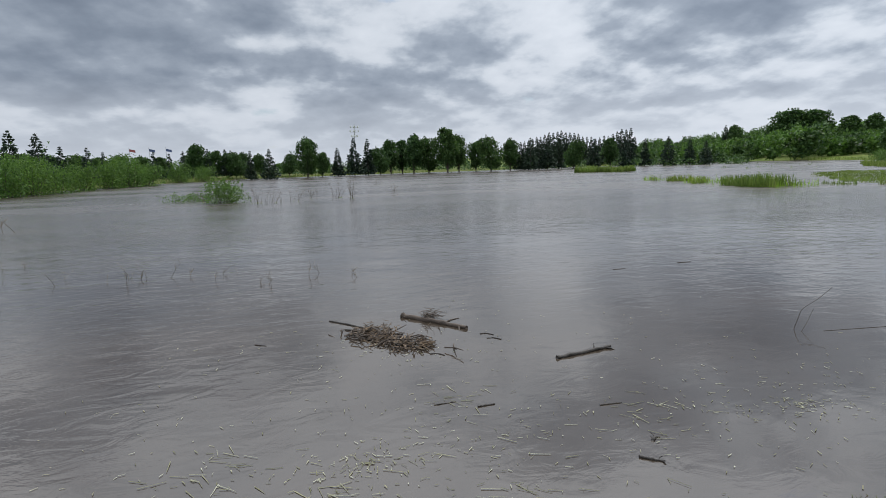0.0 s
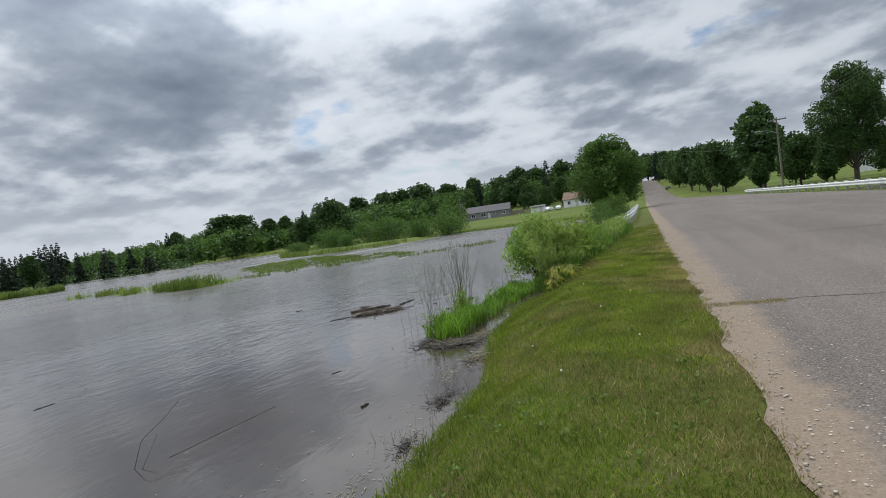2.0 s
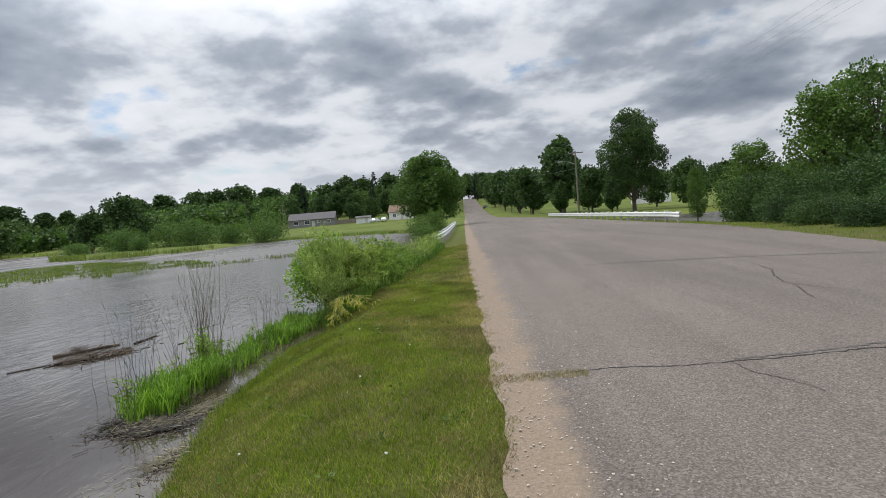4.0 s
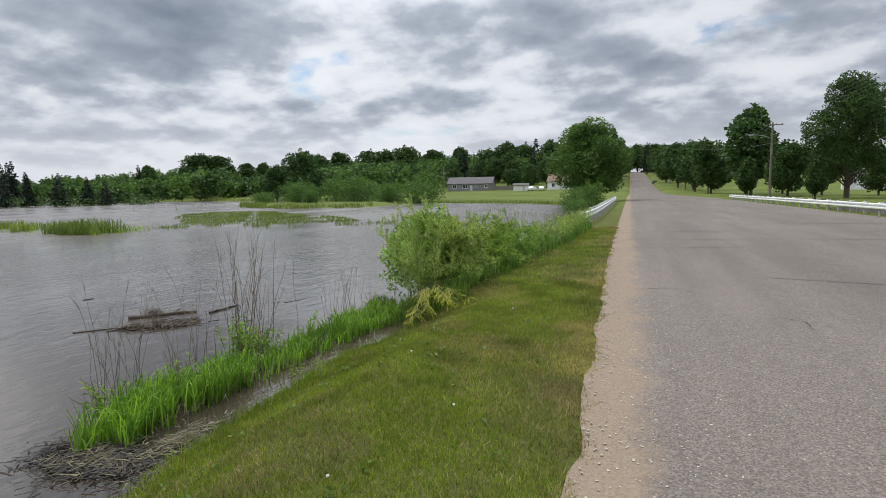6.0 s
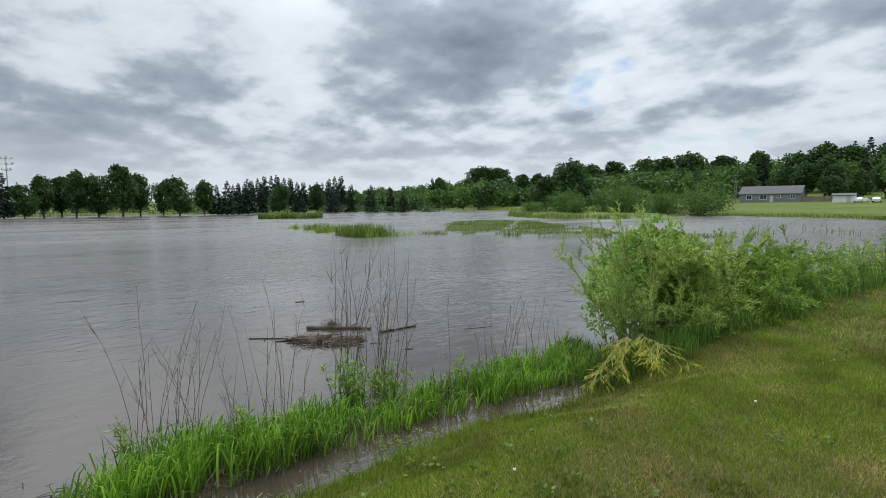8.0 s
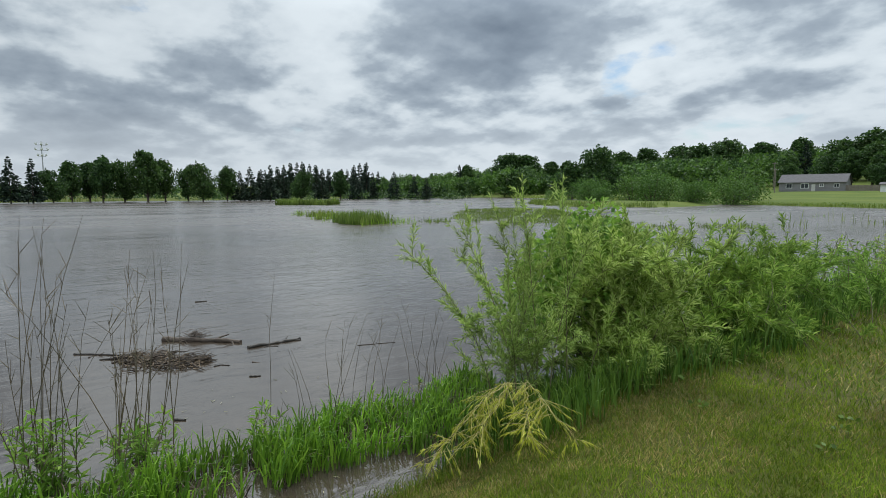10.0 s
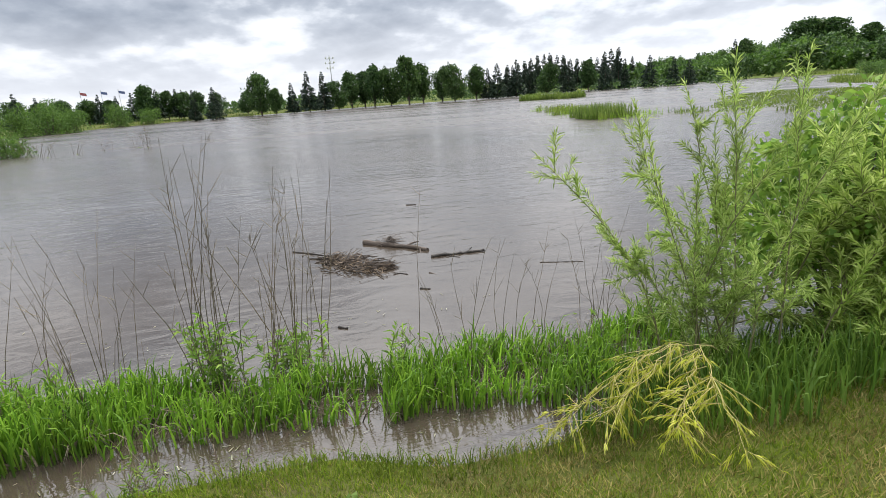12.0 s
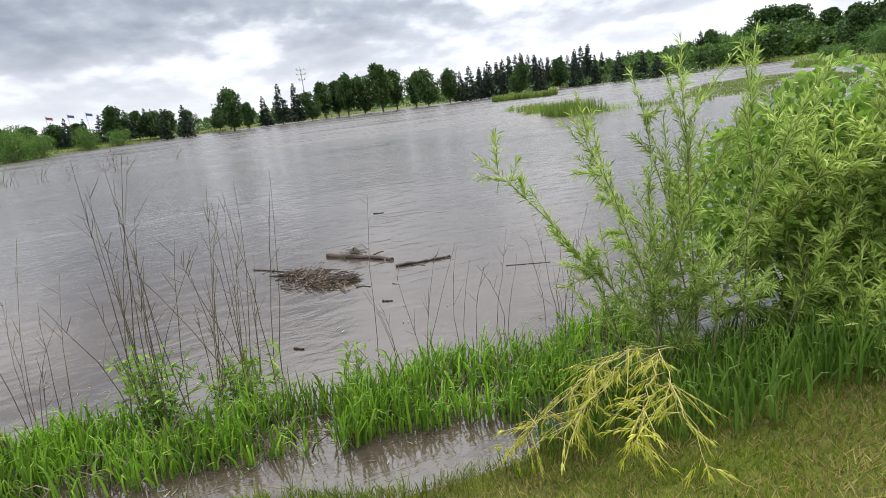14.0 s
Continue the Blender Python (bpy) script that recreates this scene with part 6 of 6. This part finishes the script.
crack([(0.35, 3.42), (1.0, 3.50), (1.6, 3.40), (2.4, 3.42), (3.4, 3.5), (5.2, 3.6), (8.5, 3.9), (10, 4.0)], 0.026, 1)
crack([(2.1, 3.46), (4.0, 3.66), (6.5, 3.75)], 0.05, 2, TARSEAM)
crack([(2.02, 3.42), (2.05, 3.1), (2.2, 2.85), (2.3, 2.5)], 0.012, 3)
crack([(5.45, 9.3), (5.35, 8.6), (5.0, 7.9), (4.8, 7.2), (4.9, 6.6), (5.2, 6.1)], 0.02, 4)
crack([(4.75, 7.0), (4.5, 6.3), (4.4, 5.9)], 0.02, 5)
crack([(-0.3, 17.6), (1.5, 17.9), (4.5, 18.3), (8, 18.6), (11, 18.8)], 0.06, 6, TARSEAM)
crack([(-0.1, 15.6), (1.4, 15.8), (3.0, 16.0)], 0.035, 7)
crack([(-0.3, 20.6), (3, 21.2), (6.5, 21.6), (11, 21.9)], 0.09, 8, TARSEAM)
crack([(3.6, 24), (6.5, 25.5), (11.2, 26)], 0.12, 9, TARSEAM)
crack([(2.5, 11.5), (5.0, 11.0), (7.5, 10.4), (10.2, 9.6)], 0.10, 10, TARSEAM)
crack([(3.3, 31), (6, 38), (7, 52)], 0.12, 11, TARSEAM)
crack([(1.9, 8.6), (2.2, 8.4), (2.15, 8.0)], 0.012, 12)
crack([(0.25, 10.2), (0.9, 10.3), (1.2, 9.9)], 0.012, 13)
gravel = Pile()
r = np.random.default_rng(95)
for i in range(2200):
    y = r.uniform(-4, 16)
    x = float(road_left(np.array(y))) + abs(r.normal()) * 0.45 + 0.02
    s = r.uniform(0.003, 0.009)
    z = float(road_top(np.array(x), np.array(y)))
    V = np.array([(i2, j, k) for k in (-0.4, 0.7) for j in (-1, 1) for i2 in (-1, 1)]) * s * r.uniform(0.6, 1.2, (8, 3)) + [x, y, z]
    gravel.add(V, [(4, 5, 7, 6), (0, 1, 5, 4), (2, 6, 7, 3), (0, 4, 6, 2), (1, 3, 7, 5)])
tagged(new("gravel", gravel.mesh("gravel", plain("gravel_stone", (0.40, 0.35, 0.29), 0.9, scale=30, vary=0.5))), "loose gravel along the road's crumbling edge", "gravel", kind="stuff")
tuft = spread(900, -0.25, 0.75, 3.3, 3.52, np.random.default_rng(96))
tuft[:, 2] = [float(road_top(np.array(p[0]), np.array(p[1]))) for p in tuft]
tagged(new("crack_grass", blades(Pile(), tuft, 0.03, 0.004, r, 1.0, 1).mesh("crack_grass", drymat)), "dry grass growing in a road crack", "grass", kind="stuff")
